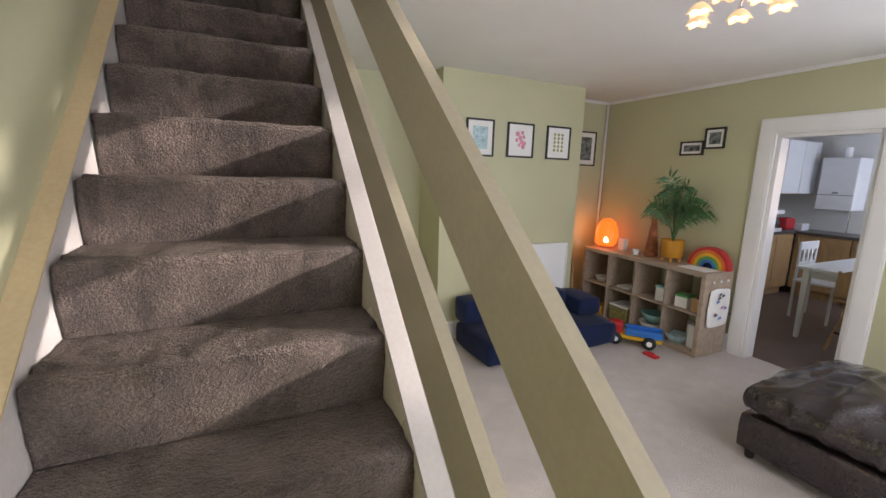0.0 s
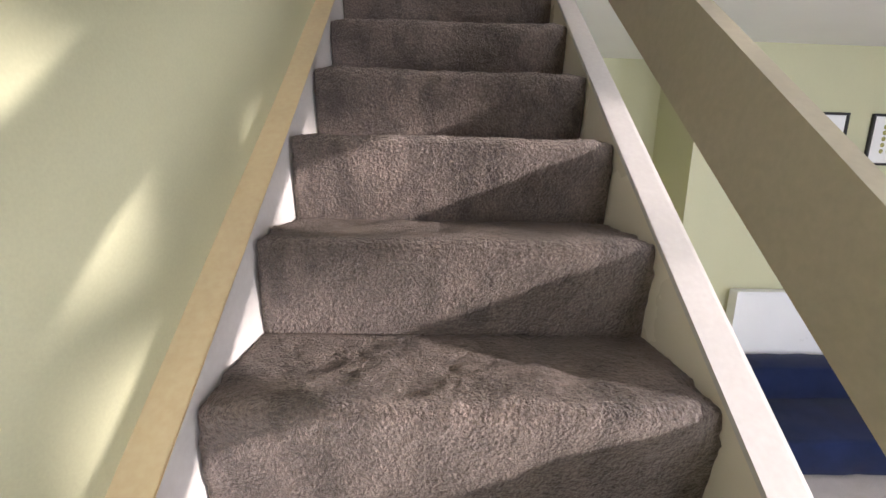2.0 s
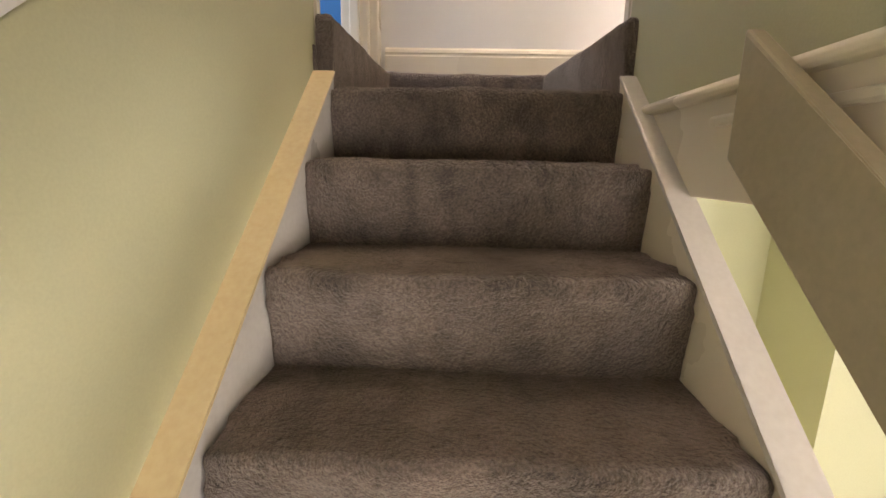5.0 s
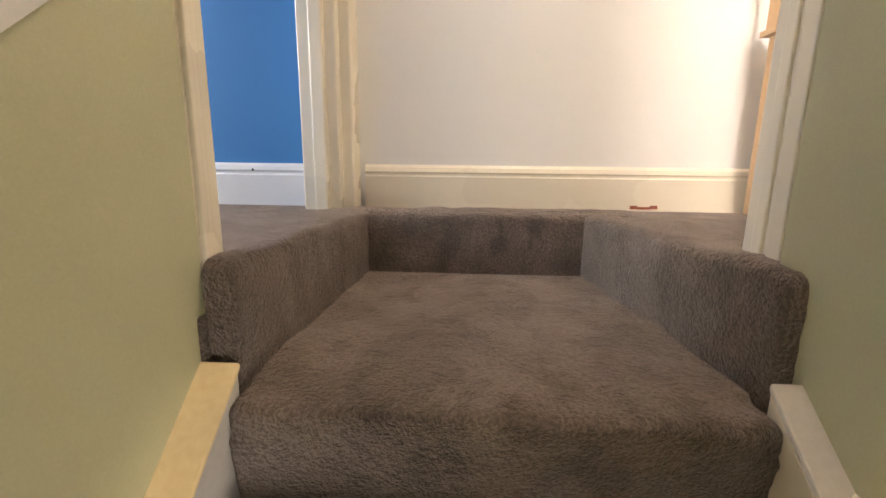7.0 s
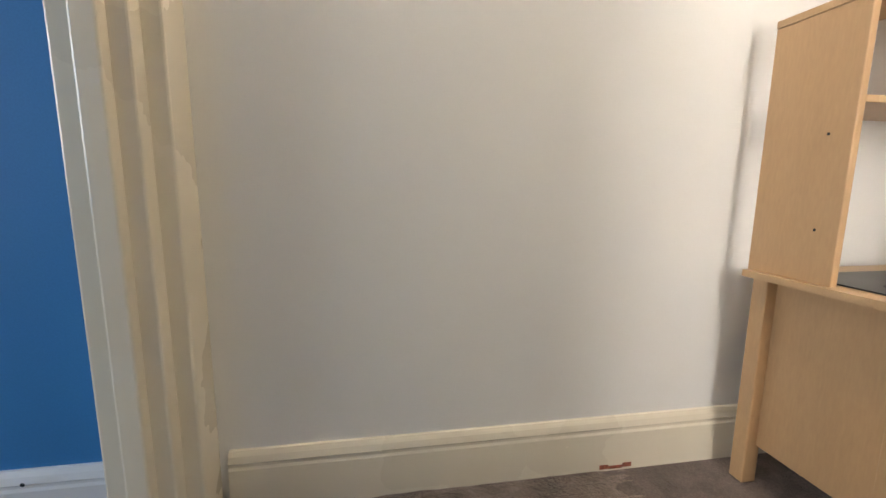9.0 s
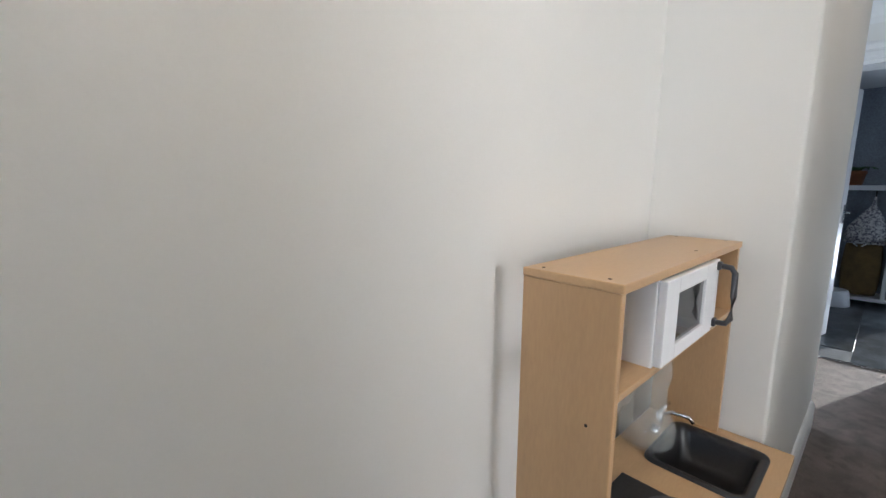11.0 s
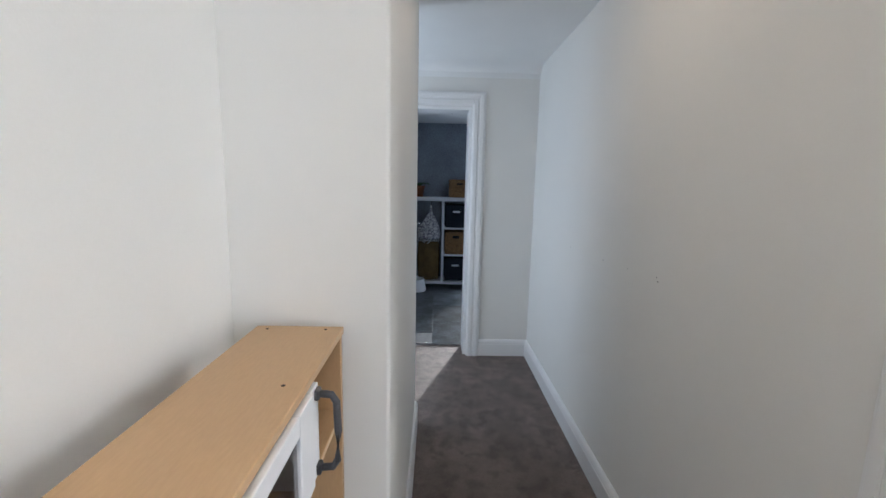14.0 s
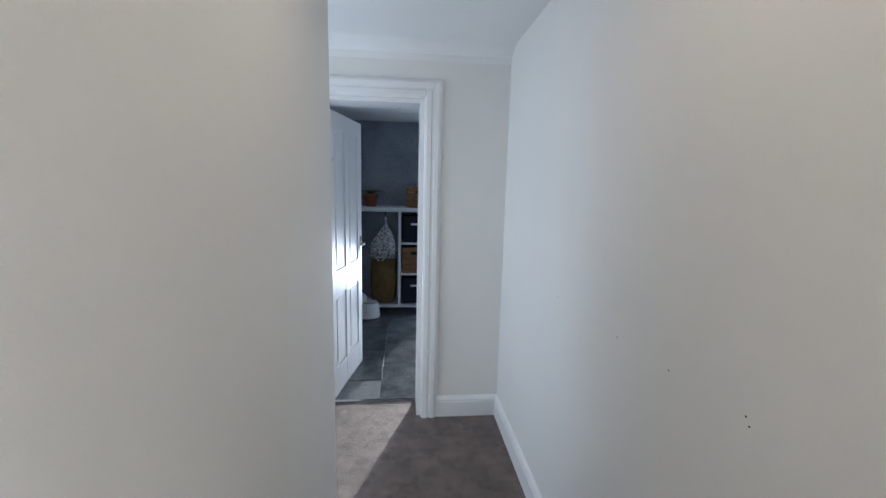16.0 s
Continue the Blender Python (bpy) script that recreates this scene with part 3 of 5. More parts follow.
structure("floor_step_edge", box(-0.13, 1.585, 2.50, -0.066, 1.66, 2.768, 0.006), M_STAIR, "brown-grey carpet wrapped under the door surround", "carpet")
structure("floor_step_blue_room", box(-0.22, 1.655, 2.56, -0.068, 2.30, ZL - 0.002), M_STAIR, "brown-grey carpet at the blue room's doorway", "carpet")
carpet_block("floor_step_back", -0.20, 2.292, 2.56, 0.95, WY + 0.002, ZL - 0.001, "brown-grey carpeted step below the white wall")
carpet_block("floor_step_right", 0.668, 1.600, 2.56, 0.90, 2.30, ZL, "brown-grey carpeted step up to the landing", 0.024, 0.082, 0.90)
structure("floor_passage", box(LX, WY, 2.70, EX + 0.1, 3.36, ZL - 0.003), M_HALL, "brown-grey carpet of the side passage", "carpet")
structure("floor_front_room", box(0.88, 0.0, 2.70, 2.4, 1.20, ZL - 0.003), M_STAIR, "brown-grey carpet of the front room", "carpet")
structure("floor_landing", box(0.86, 1.20, 2.70, EX + ET, WY, ZL - 0.003), M_HALL, "brown-grey cut-pile carpet of landing and corridor, toned down as in shade", "carpet")
structure("floor_blue_room", box(-3.3, -0.6, 2.70, -0.15, WY, ZL - 0.003), M_STAIR, "brown-grey carpet of the blue room", "carpet")
structure("wall_landing_far", box(-0.12, WY, 2.60, BX, WY + 0.12, CEIL2), M_WHITE, "plain white painted landing wall", "wall")
structure("wall_blue_room_far", box(-3.4, WY, 2.60, -0.12, WY + 0.12, CEIL2), M_BLUE, "bright blue painted bedroom wall", "wall")
structure("wall_blue_room_window", boxes([(-3.4, -0.7, 2.6, -3.28, 0.6, CEIL2), (-3.4, 1.8, 2.6, -3.28, WY, CEIL2), (-3.4, 0.6, 2.6, -3.28, 1.8, 3.6), (-3.4, 0.6, 4.8, -3.28, 1.8, CEIL2)]), M_BLUE, "blue painted bedroom window wall", "wall")
structure("wall_blue_room_front", box(-3.28, -0.7, 2.6, -0.25, -0.6, CEIL2), M_BLUE, "blue painted bedroom wall", "wall")
window_unit("window_4", "y", -3.37, 0.6, 1.8, 3.6, 4.8, 0.06)
structure("wall_blue_room_head", box(-0.16, 1.745, 4.87, -0.06, WY, CEIL2), M_WHITE, "white painted wall over the blue room's doorway", "wall")

# corner wall with a rounded arris, then the corridor's left wall
rr = 0.010
pts = [(BX, WY + 0.12), (BX, CY1 + rr)]
pts += [(BX + rr - rr * math.cos(a), CY1 + rr - rr * math.sin(a)) for a in (0.26, 0.52, 0.79, 1.05, 1.31)]
pts += [(BX + rr, CY1), (LX - rr, CY1)]
pts += [(LX - rr + rr * math.sin(a), CY1 + rr - rr * math.cos(a)) for a in (0.26, 0.52, 0.79, 1.05, 1.31)]
pts += [(LX, CY1 + rr), (LX, WY + 0.12)]
structure("wall_corridor_left", prism(pts, "z", 2.60, CEIL2), M_WHITE, "white painted corridor wall with a rounded plaster corner", "wall")
# Piece up to x 1.05 is unseen, set to trim the front room's beam.
structure("wall_corridor_right", boxes([(1.60, CY0 - 0.12, 2.60, EX + ET, CY0, CEIL2), (0.86, CY0 - 0.12, 4.83, 1.60, CY0, CEIL2), (0.86, CY0 - 0.12, 2.60, 1.05, CY0, 4.83)]), M_WHITE, "plain white painted corridor wall", "wall")
structure("wall_corridor_right_stub", box(0.86, CY0, 2.60, 0.88, 1.66, CEIL2), M_WHITE, "white painted back of the stair wall", "wall")
E_Y0, E_Y1, E_Z = 1.745, 2.40, 4.855
structure("wall_corridor_end", boxes([(EX, CY0, 2.60, EX + ET, E_Y0, CEIL2), (EX, E_Y0, E_Z, EX + ET, E_Y1, CEIL2), (EX, E_Y1, 2.60, EX + ET, 4.1, CEIL2)]), M_WHITE, "white painted wall with a doorway at the corridor's end", "wall")
structure("wall_passage_left", box(LX - 0.12, WY + 0.12, 2.6, LX, 3.36, CEIL2), M_WHITE, "white painted side wall of the passage", "wall")
structure("wall_passage_window", boxes([(LX, 3.36, 2.6, 3.35, 3.48, CEIL2), (4.25, 3.36, 2.6, 4.45, 3.48, CEIL2), (3.35, 3.36, 2.6, 4.25, 3.48, 3.40), (3.35, 3.36, 4.70, 4.25, 3.48, CEIL2)]), M_WHITE, "white painted window wall of the passage", "wall")
window_unit("window_5", "x", 3.39, 3.35, 4.25, 3.40, 4.70, 0.06)
structure("wall_front_room_left", box(0.88, -0.12, 2.6, 0.90, CY0 - 0.12, CEIL2), M_WHITE, "white painted wall of the front room", "wall")
structure("wall_front_room_right", box(2.38, -0.12, 2.6, 2.50, CY0 - 0.12, CEIL2), M_WHITE, "white painted wall of the front room", "wall")
# Unseen window, narrowed so its beam has a firm edge on the landing wall.
structure("wall_front_room_window", boxes([(0.90, -0.12, 2.6, 2.38, 0.0, 3.38), (0.90, -0.12, 4.72, 2.38, 0.0, CEIL2), (1.36, -0.12, 3.38, 2.38, 0.0, 4.72)]), M_WHITE, "white painted window wall of the front room", "wall")
window_unit("window_6", "x", -0.09, 0.90, 1.36, 3.38, 4.72, 0.06, True)
structure("ceiling_upper", box(-3.4, -0.75, CEIL2, EX + ET, 4.22, CEIL2 + 0.12), M_CEIL, "white painted upper ceiling", "ceiling")
cove = [(EX, CEIL2), (EX - 0.13, CEIL2)] + [(EX - 0.13 + 0.13 * math.sin(a), CEIL2 - 0.075 + 0.075 * math.cos(a) - 0.0004) for a in (0.25, 0.5, 0.75, 1.0, 1.25)] + [(EX, CEIL2 - 0.09)]
structure("cornice_corridor", prism(cove, "y", CY0, 3.36), M_CEIL, "white plaster cove at the corridor's end", "cornice")

skirting("baseboard_landing", BX, WY, -0.03, WY, ZL - 0.004, 0.145, M_GLOSS, 0.02)
skirting("baseboard_blue_room", -0.20, WY, -3.28, WY, ZL - 0.004, 0.145, M_TRIM, 0.02)
skirting("baseboard_corridor_right", 1.686, CY0, EX, CY0, ZL - 0.004, 0.14, M_TRIM)
skirting("baseboard_corridor_left", LX, CY1, BX + rr, CY1, ZL - 0.004, 0.14, M_TRIM)
skirting("baseboard_corridor_end", EX, CY0, EX, 1.64, ZL - 0.004, 0.14, M_TRIM)


def surround_post(name, x, y, z0, z1, label, mat, mirror=1, deep=0.085):
    """Door surround seen from its side: a lining with a moulded casing on it."""
    bm = boxes([(x - 0.055 * mirror, y, z0, x + 0.0 * mirror, y + 0.018, z1), (x - 0.012 * mirror, y - deep, z0, x + 0.014 * mirror, y + 0.0175, z1), (x + 0.012 * mirror, y - deep + 0.005, z0, x + 0.022 * mirror, y - deep * 0.59, z1), (x + 0.012 * mirror, y - 0.035, z0, x + 0.020 * mirror, y - 0.012, z1)], 0.003)
    return structure(name, bm, mat, label, "door frame")


surround_post("door_frame_blue_room_near", -0.088, 1.653, 2.772, 4.95, "white painted door surround at the top of the stairs", M_GLOSS, 1, 0.044)
structure("door_frame_blue_room_far", boxes([(-0.20, WY - 0.135, ZL - 0.01, -0.155, WY, 4.95), (-0.16, WY - 0.15, ZL - 0.01, -0.118, WY, 4.95), (-0.122, WY - 0.125, ZL - 0.01, -0.085, WY, 4.95), (-0.09, WY - 0.09, ZL - 0.01, -0.05, WY, 4.95)], 0.005), M_GLOSS, "white painted moulded door frame of the blue room", "door frame")
surround_post("door_frame_landing", 0.812, 1.765, ZL - 0.01, 4.95, "white painted moulded casing at the end of the stair wall", M_GLOSS, -1)

architrave("trim_corridor_door", "y", EX, E_Y0, E_Y1, ZL - 0.005, E_Z, -1, 0.105, M_TRIM, 0.03)
structure("door_frame_corridor", boxes([(EX + 0.002, E_Y0 - 0.001, ZL, EX + ET + 0.002, E_Y0 + 0.025, E_Z), (EX + 0.002, E_Y1 - 0.025, ZL, EX + ET + 0.002, E_Y1 + 0.001, E_Z), (EX + 0.002, E_Y0 + 0.025, E_Z - 0.025, EX + ET + 0.002, E_Y1 - 0.025, E_Z + 0.001)], 0.003), M_TRIM, "white painted door lining", "door frame")

# room behind the corridor's door
structure("floor_bathroom_base", box(EX + ET, 0.2, 2.70, 7.1, 3.2, ZL - 0.005), M_GROUT, "grey bed of the slate floor", "floor")
structure("wall_bathroom_far", boxes([(6.98, 0.2, 2.6, 7.1, 0.24, CEIL2), (6.98, 1.50, 2.6, 7.1, 3.2, CEIL2), (6.98, 0.24, 2.6, 7.1, 1.50, 3.02), (6.98, 0.24, 3.56, 7.1, 1.50, CEIL2)]), M_GREYWALL, "mottled grey painted wall", "wall")
structure("wall_bathroom_left", box(EX + ET, 3.08, 2.6, 6.98, 3.2, CEIL2), M_GREYWALL, "mottled grey painted wall", "wall")
structure("wall_bathroom_right", box(EX + ET, 0.08, 2.6, 7.1, 0.2, CEIL2), M_GREYWALL, "mottled grey painted wall", "wall")
structure("wall_bathroom_near", boxes([(EX + ET + 0.002, 0.2, 2.6, EX + ET + 0.01, E_Y0, CEIL2), (EX + ET + 0.002, E_Y1, 2.6, EX + ET + 0.01, 3.08, CEIL2), (EX + ET + 0.002, E_Y0, E_Z, EX + ET + 0.01, E_Y1, CEIL2)]), M_GREYWALL, "mottled grey painted wall", "wall")
structure("ceiling_bathroom", box(EX + ET, 0.2, 5.10, 7.1, 3.2, CEIL2), M_CEIL, "white painted ceiling", "ceiling")
architrave("trim_front_room_door", "x", CY0, 1.05, 1.60, ZL - 0.005, 4.83, 1, 0.085, M_TRIM, 0.02, "ab")
window_unit("window_7", "y", 7.0, 0.24, 1.50, 3.02, 3.56, 0.06, True)
# Unseen fixture, added to brighten the landing and the top steps evenly.
lamp = thing("ceiling_light", 0.66, 1.95, CEIL2 - 0.075, "unseen round ceiling light with a lit bowl, added to brighten the landing", "ceiling light", "landing ceiling lights")
part("base", lathe([(0.0, 0.05), (0.10, 0.05), (0.10, 0.075), (0.0, 0.075)], 28), M_WPLASTIC, lamp)
part("bowl", lathe([(0.0, 0.0), (0.06, 0.006), (0.11, 0.022), (0.135, 0.048), (0.12, 0.05), (0.0, 0.05)], 32), M_LAMPBOWL, lamp, "lit opal bowl", True)
# Unseen too; stands for the warm spot high on the corridor's right wall.
lamp = thing("ceiling_light", 2.45, 1.73, CEIL2 - 0.075, "round flush ceiling light glowing dimly in the corridor", "ceiling light", "landing ceiling lights")
part("base", lathe([(0.0, 0.05), (0.10, 0.05), (0.10, 0.075), (0.0, 0.075)], 28), M_WPLASTIC, lamp)
part("bowl", lathe([(0.0, 0.0), (0.06, 0.006), (0.11, 0.022), (0.135, 0.048), (0.12, 0.05), (0.0, 0.05)], 32), M_LAMPBOWL_DIM, lamp, "dim opal bowl", True)

# ---------------------------------------------------------------- toy kitchen on the landing
def toy_kitchen(x0, x1, yb, z0):
    root = thing("toy_kitchen", (x0 + x1) / 2, yb - 0.2, z0, "birch toy kitchen with white microwave door, black sink and hob", "toy kitchen")
    ox, oy = (x0 + x1) / 2, yb - 0.2
    def b(a0, b0, c0, a1, b1, c1, bev=0.002):
        return box(a0 - ox, b0 - oy, c0 - z0, a1 - ox, b1 - oy, c1 - z0, bev)
    top, cnt, sh, yf, yc = 3.940, 3.385, 3.752, yb - 0.185, yb - 0.355
    part("top_board", b(x0 - 0.002, yf - 0.004, top - 0.016, x1 + 0.002, yb, top), M_BIRCH_TOP, root)
    part("side_panel", b(x0, yf, cnt, x0 + 0.016, yb, top - 0.016), M_BIRCH, root)
    part("side_panel", b(x1 - 0.016, yf, cnt, x1, yb, top - 0.016), M_BIRCH, root)
    part("shelf", b(x0 + 0.016, yf, sh - 0.014, x1 - 0.016, yb - 0.004, sh), M_BIRCH_TOP, root)
    for hx, hy in ((x0 + 0.02, yb - 0.03), (x0 + 0.02, yf + 0.03), (x1 - 0.02, yb - 0.03), (x1 - 0.02, yf + 0.03), (x0 + 0.45, yf + 0.03)):
        part("screw_hole", lathe([(0.0032, 0), (0.0032, 0.0008)], 10, hx - ox, hy - oy, top - z0), M_DARK, root, "dark screw hole")
    for hz in (cnt + 0.11, cnt + 0.30):
        bm = lathe([(0.003, 0), (0.003, 0.0008)], 10)
        bmesh.ops.transform(bm, matrix=pose(x0 - ox - 0.0006, yf + 0.045 - oy, hz - z0, 0, 90, 0), verts=bm.verts)
        part("screw_hole", bm, M_DARK, root, "dark screw hole")
    # microwave
    m0, m1 = x0 + 0.168, x0 + 0.455
    part("divider", b(m0 - 0.012, yf + 0.004, sh, m0, yb - 0.004, top - 0.016), M_WPLASTIC, root, "white divider panel")
    part("divider", b(m1, yf + 0.004, sh, m1 + 0.012, yb - 0.004, top - 0.016), M_WPLASTIC, root, "white divider panel")
    door = part("microwave_door", boxes([
        (m0 - 0.008 - ox, yf - 0.012 - oy, sh + 0.004 - z0, m0 + 0.058 - ox, yf + 0.003 - oy, top - 0.020 - z0),
        (m1 - 0.058 - ox, yf - 0.012 - oy, sh + 0.004 - z0, m1 + 0.008 - ox, yf + 0.003 - oy, top - 0.020 - z0),
        (m0 + 0.058 - ox, yf - 0.012 - oy, sh + 0.004 - z0, m1 - 0.058 - ox, yf + 0.003 - oy, sh + 0.034 - z0),
        (m0 + 0.058 - ox, yf - 0.012 - oy, top - 0.052 - z0, m1 - 0.058 - ox, yf + 0.003 - oy, top - 0.020 - z0)], 0.002), M_WPLASTIC, root, "white framed microwave door")
    part("door_pane", b(m0 + 0.058, yf - 0.006, sh + 0.034, m1 - 0.058, yf - 0.003, top - 0.052, 0), clear("smoked_pane", (0.55, 0.55, 0.55), 0.05), door, "smoky clear pane")
    hx = m1 + 0.036 - ox
    part("handle", rod([(hx, yf - 0.010 - oy, sh + 0.018 - z0), (hx, yf - 0.034 - oy, sh + 0.020 - z0), (hx, yf - 0.042 - oy, sh + 0.032 - z0), (hx, yf - 0.044 - oy, (sh + top) / 2 - z0 - 0.008), (hx, yf - 0.042 - oy, top - 0.048 - z0), (hx, yf - 0.034 - oy, top - 0.036 - z0), (hx, yf - 0.010 - oy, top - 0.034 - z0)], 0.0065, 10), M_DARKGREY, door, "dark grey bar handle", True)
    for hz in (sh + 0.018, top - 0.034):
        part("handle_base", b(hx + ox - 0.010, yf - 0.016, hz - 0.010, hx + ox + 0.010, yf - 0.006, hz + 0.010, 0.004), M_DARKGREY, door, "dark grey handle foot")
    part("handle_rail", b(m1 + 0.008, yf - 0.008, sh + 0.004, m1 + 0.050, yf + 0.003, top - 0.020), M_WPLASTIC, door)
    # counter with a sunk basin: four boards round the hole
    s0, s1, sy0, sy1 = x0 + 0.440, x0 + 0.672, yc + 0.050, yc + 0.262
    c0, c1 = x0 - 0.014, x1 + 0.016
    bm = bmesh.new()
    loops = []
    for zz in (cnt - 0.016 - z0, cnt - z0):
        for u0, v0, u1, v1 in ((c0, yc, c1, yb), (s0, sy0, s1, sy1)):
            loops.append([bm.verts.new((u - ox, v - oy, zz)) for u, v in ((u0, v0), (u1, v0), (u1, v1), (u0, v1))])
    for p, q in ((loops[0], loops[1]), (loops[2], loops[3]), (loops[0], loops[2]), (loops[1], loops[3])):
        for k in range(4):
            bm.faces.new((p[k], p[(k + 1) % 4], q[(k + 1) % 4], q[k]))
    part("worktop", bm, M_BIRCH_TOP, root)
    # basin: rounded rim and tapered bowl
    bm = bmesh.new()
    rings = []
    def rrect(hx_, hy_, r, z):
        out = []
        for cx, cy, a0 in ((hx_ - r, hy_ - r, 0), (-hx_ + r, hy_ - r, 90), (-hx_ + r, -hy_ + r, 180), (hx_ - r, -hy_ + r, 270)):
            for k in range(7):
                a = radians(a0 + 15 * k)
                out.append(bm.verts.new(((s0 + s1) / 2 - ox + cx + r * math.cos(a), (sy0 + sy1) / 2 - oy + cy + r * math.sin(a), z - z0)))
        return out
    wx, wy = (s1 - s0) / 2, (sy1 - sy0) / 2
    for hx_, hy_, r, z in ((wx + 0.012, wy + 0.012, 0.032, cnt + 0.0005), (wx + 0.011, wy + 0.011, 0.032, cnt + 0.006), (wx + 0.006, wy + 0.006, 0.03, cnt + 0.008), (wx - 0.006, wy - 0.006, 0.028, cnt + 0.006), (wx - 0.012, wy - 0.012, 0.028, cnt - 0.01), (wx - 0.024, wy - 0.024, 0.03, cnt - 0.075), (wx - 0.045, wy - 0.045, 0.03, cnt - 0.085)):
        rings.append(rrect(hx_, hy_, r, z))
    for p, q in zip(rings, rings[1:]):
        for k in range(len(p)):
            bm.faces.new((p[k], p[(k + 1) % len(p)], q[(k + 1) % len(p)], q[k]))
    bm.faces.new(rings[-1])
    part("basin", bm, M_BLACK, root, "black plastic basin", True)
    fx, fy = s1 - 0.055 - ox, sy1 + 0.034 - oy
    tap = part("tap", also(rod([(fx, fy, cnt - z0), (fx, fy, cnt + 0.045 - z0)], 0.009, 12), rod([(fx, fy, cnt + 0.035 - z0), (fx + 0.012, fy - 0.03, cnt + 0.052 - z0), (fx + 0.02, fy - 0.07, cnt + 0.050 - z0), (fx + 0.022, fy - 0.082, cnt + 0.036 - z0)], 0.006, 10)), M_CHROME, root, "chrome tap", True)
    part("tap_lever", rod([(fx, fy, cnt + 0.045 - z0), (fx + 0.035, fy - 0.012, cnt + 0.066 - z0)], 0.005, 8), M_CHROME, tap, "", True)
    part("tap_knob", lathe([(0.011, 0), (0.012, 0.012), (0.006, 0.016), (0.010, 0.022), (0.004, 0.028)], 12, fx - 0.045, fy - 0.004, cnt - z0), M_CHROME, tap, "", True)
    # hob
    h0, h1, hy0, hy1 = x0 + 0.035, x0 + 0.335, yc + 0.03, yb - 0.075
    hob = part("hob", b(h0, hy0, cnt + 0.0005, h1, hy1, cnt + 0.004, 0.001), M_BLACK, root, "black glossy hob plate")
    for cx, cy, r in ((h0 + 0.095, hy0 + 0.075, 0.055), (h0 + 0.235, hy0 + 0.10, 0.075)):
        for r1, mt, nm in ((r, M_INK, "hob_ring"), (r * 0.62, M_RED, "hob_ring"), (r * 0.42, M_RED, "hob_ring")):
            bm = bmesh.new()
            lo = [bm.verts.new((cx - ox + r1 * math.cos(k * math.pi / 16), cy - oy + r1 * math.sin(k * math.pi / 16), cnt + 0.0048 - z0)) for k in range(32)]
            hi = [bm.verts.new((cx - ox + r1 * 0.86 * math.cos(k * math.pi / 16), cy - oy + r1 * 0.86 * math.sin(k * math.pi / 16), cnt + 0.0048 - z0)) for k in range(32)]
            for k in range(32):
                bm.faces.new((lo[k], lo[(k + 1) % 32], hi[(k + 1) % 32], hi[k]))
            part(nm, bm, mt, hob, "red printed ring" if mt is M_RED else "")
    # cabinet below
    zc = z0 + 0.10
    part("cabinet_side", b(x0 + 0.034, yc + 0.03, zc, x0 + 0.048, yb - 0.03, cnt - 0.016), M_BIRCH, root)
    part("cabinet_side", b(x1 - 0.048, yc + 0.03, zc, x1 - 0.034, yb - 0.03, cnt - 0.016), M_BIRCH, root)
    part("cabinet_floor", b(x0 + 0.048, yc + 0.03, zc, x1 - 0.048, yb - 0.03, zc + 0.014), M_BIRCH_TOP, root)
    part("cabinet_back", b(x0 + 0.048, yb - 0.040, zc + 0.014, x1 - 0.048, yb - 0.031, cnt - 0.016), M_BIRCH, root)
    for lx in (x0 + 0.006, x1 - 0.046):
        for ly in (yc + 0.015, yb - 0.050):
            part("leg", b(lx, ly, z0, lx + 0.040, ly + 0.038, cnt - 0.016, 0.003), M_BIRCH, root)
    xm = (x0 + x1) / 2
    for d0, d1, hx0 in ((x0 + 0.05, xm - 0.003, xm - 0.05), (xm + 0.003, x1 - 0.05, xm + 0.05)):
        cd = part("cabinet_door", b(d0, yc + 0.012, zc + 0.005, d1, yc + 0.028, cnt - 0.022), M_WPLASTIC, root, "white cabinet door")
        hx = hx0 - ox
        part("door_handle", rod([(hx, yc + 0.012 - oy, cnt - 0.16 - z0), (hx, yc - 0.020 - oy, cnt - 0.155 - z0), (hx, yc - 0.020 - oy, cnt - 0.065 - z0), (hx, yc + 0.012 - oy, cnt - 0.06 - z0)], 0.006, 8), M_DARKGREY, cd, "dark grey bar handle", True)
    return root


toy_kitchen(1.182, 1.905, 2.408, ZL)
jar = thing("storage_jar", 1.70, 2.350, 3.385, "clear plastic bottle-shaped jar standing on the toy worktop", "jar")
jb = part("jar_body", lathe([(0.0, 0.0), (0.060, 0.0), (0.072, 0.012), (0.074, 0.05), (0.066, 0.075), (0.048, 0.095), (0.046, 0.16), (0.054, 0.20), (0.050, 0.25), (0.030, 0.275), (0.030, 0.285), (0.028, 0.285), (0.028, 0.274), (0.047, 0.248), (0.051, 0.20), (0.043, 0.16), (0.045, 0.097), (0.063, 0.073), (0.071, 0.05), (0.069, 0.014), (0.05, 0.004), (0.0, 0.004)], 30), M_JAR, jar, "", True)

part("neck_ring", lathe([(0.031, 0.268), (0.034, 0.271), (0.034, 0.279), (0.031, 0.282)], 24), M_WPLASTIC, jar, "pale rim", True)
scuff = structure("trim_scuff_mark", boxes([(0.86, WY - 0.0225, ZL + 0.004, 0.885, WY - 0.0205, ZL + 0.016), (0.885, WY - 0.0225, ZL + 0.003, 0.925, WY - 0.0205, ZL + 0.012), (0.925, WY - 0.0225, ZL + 0.005, 0.95, WY - 0.0205, ZL + 0.017)], 0.001), M_MARK, "red-brown scuff on the skirting board", "mark")
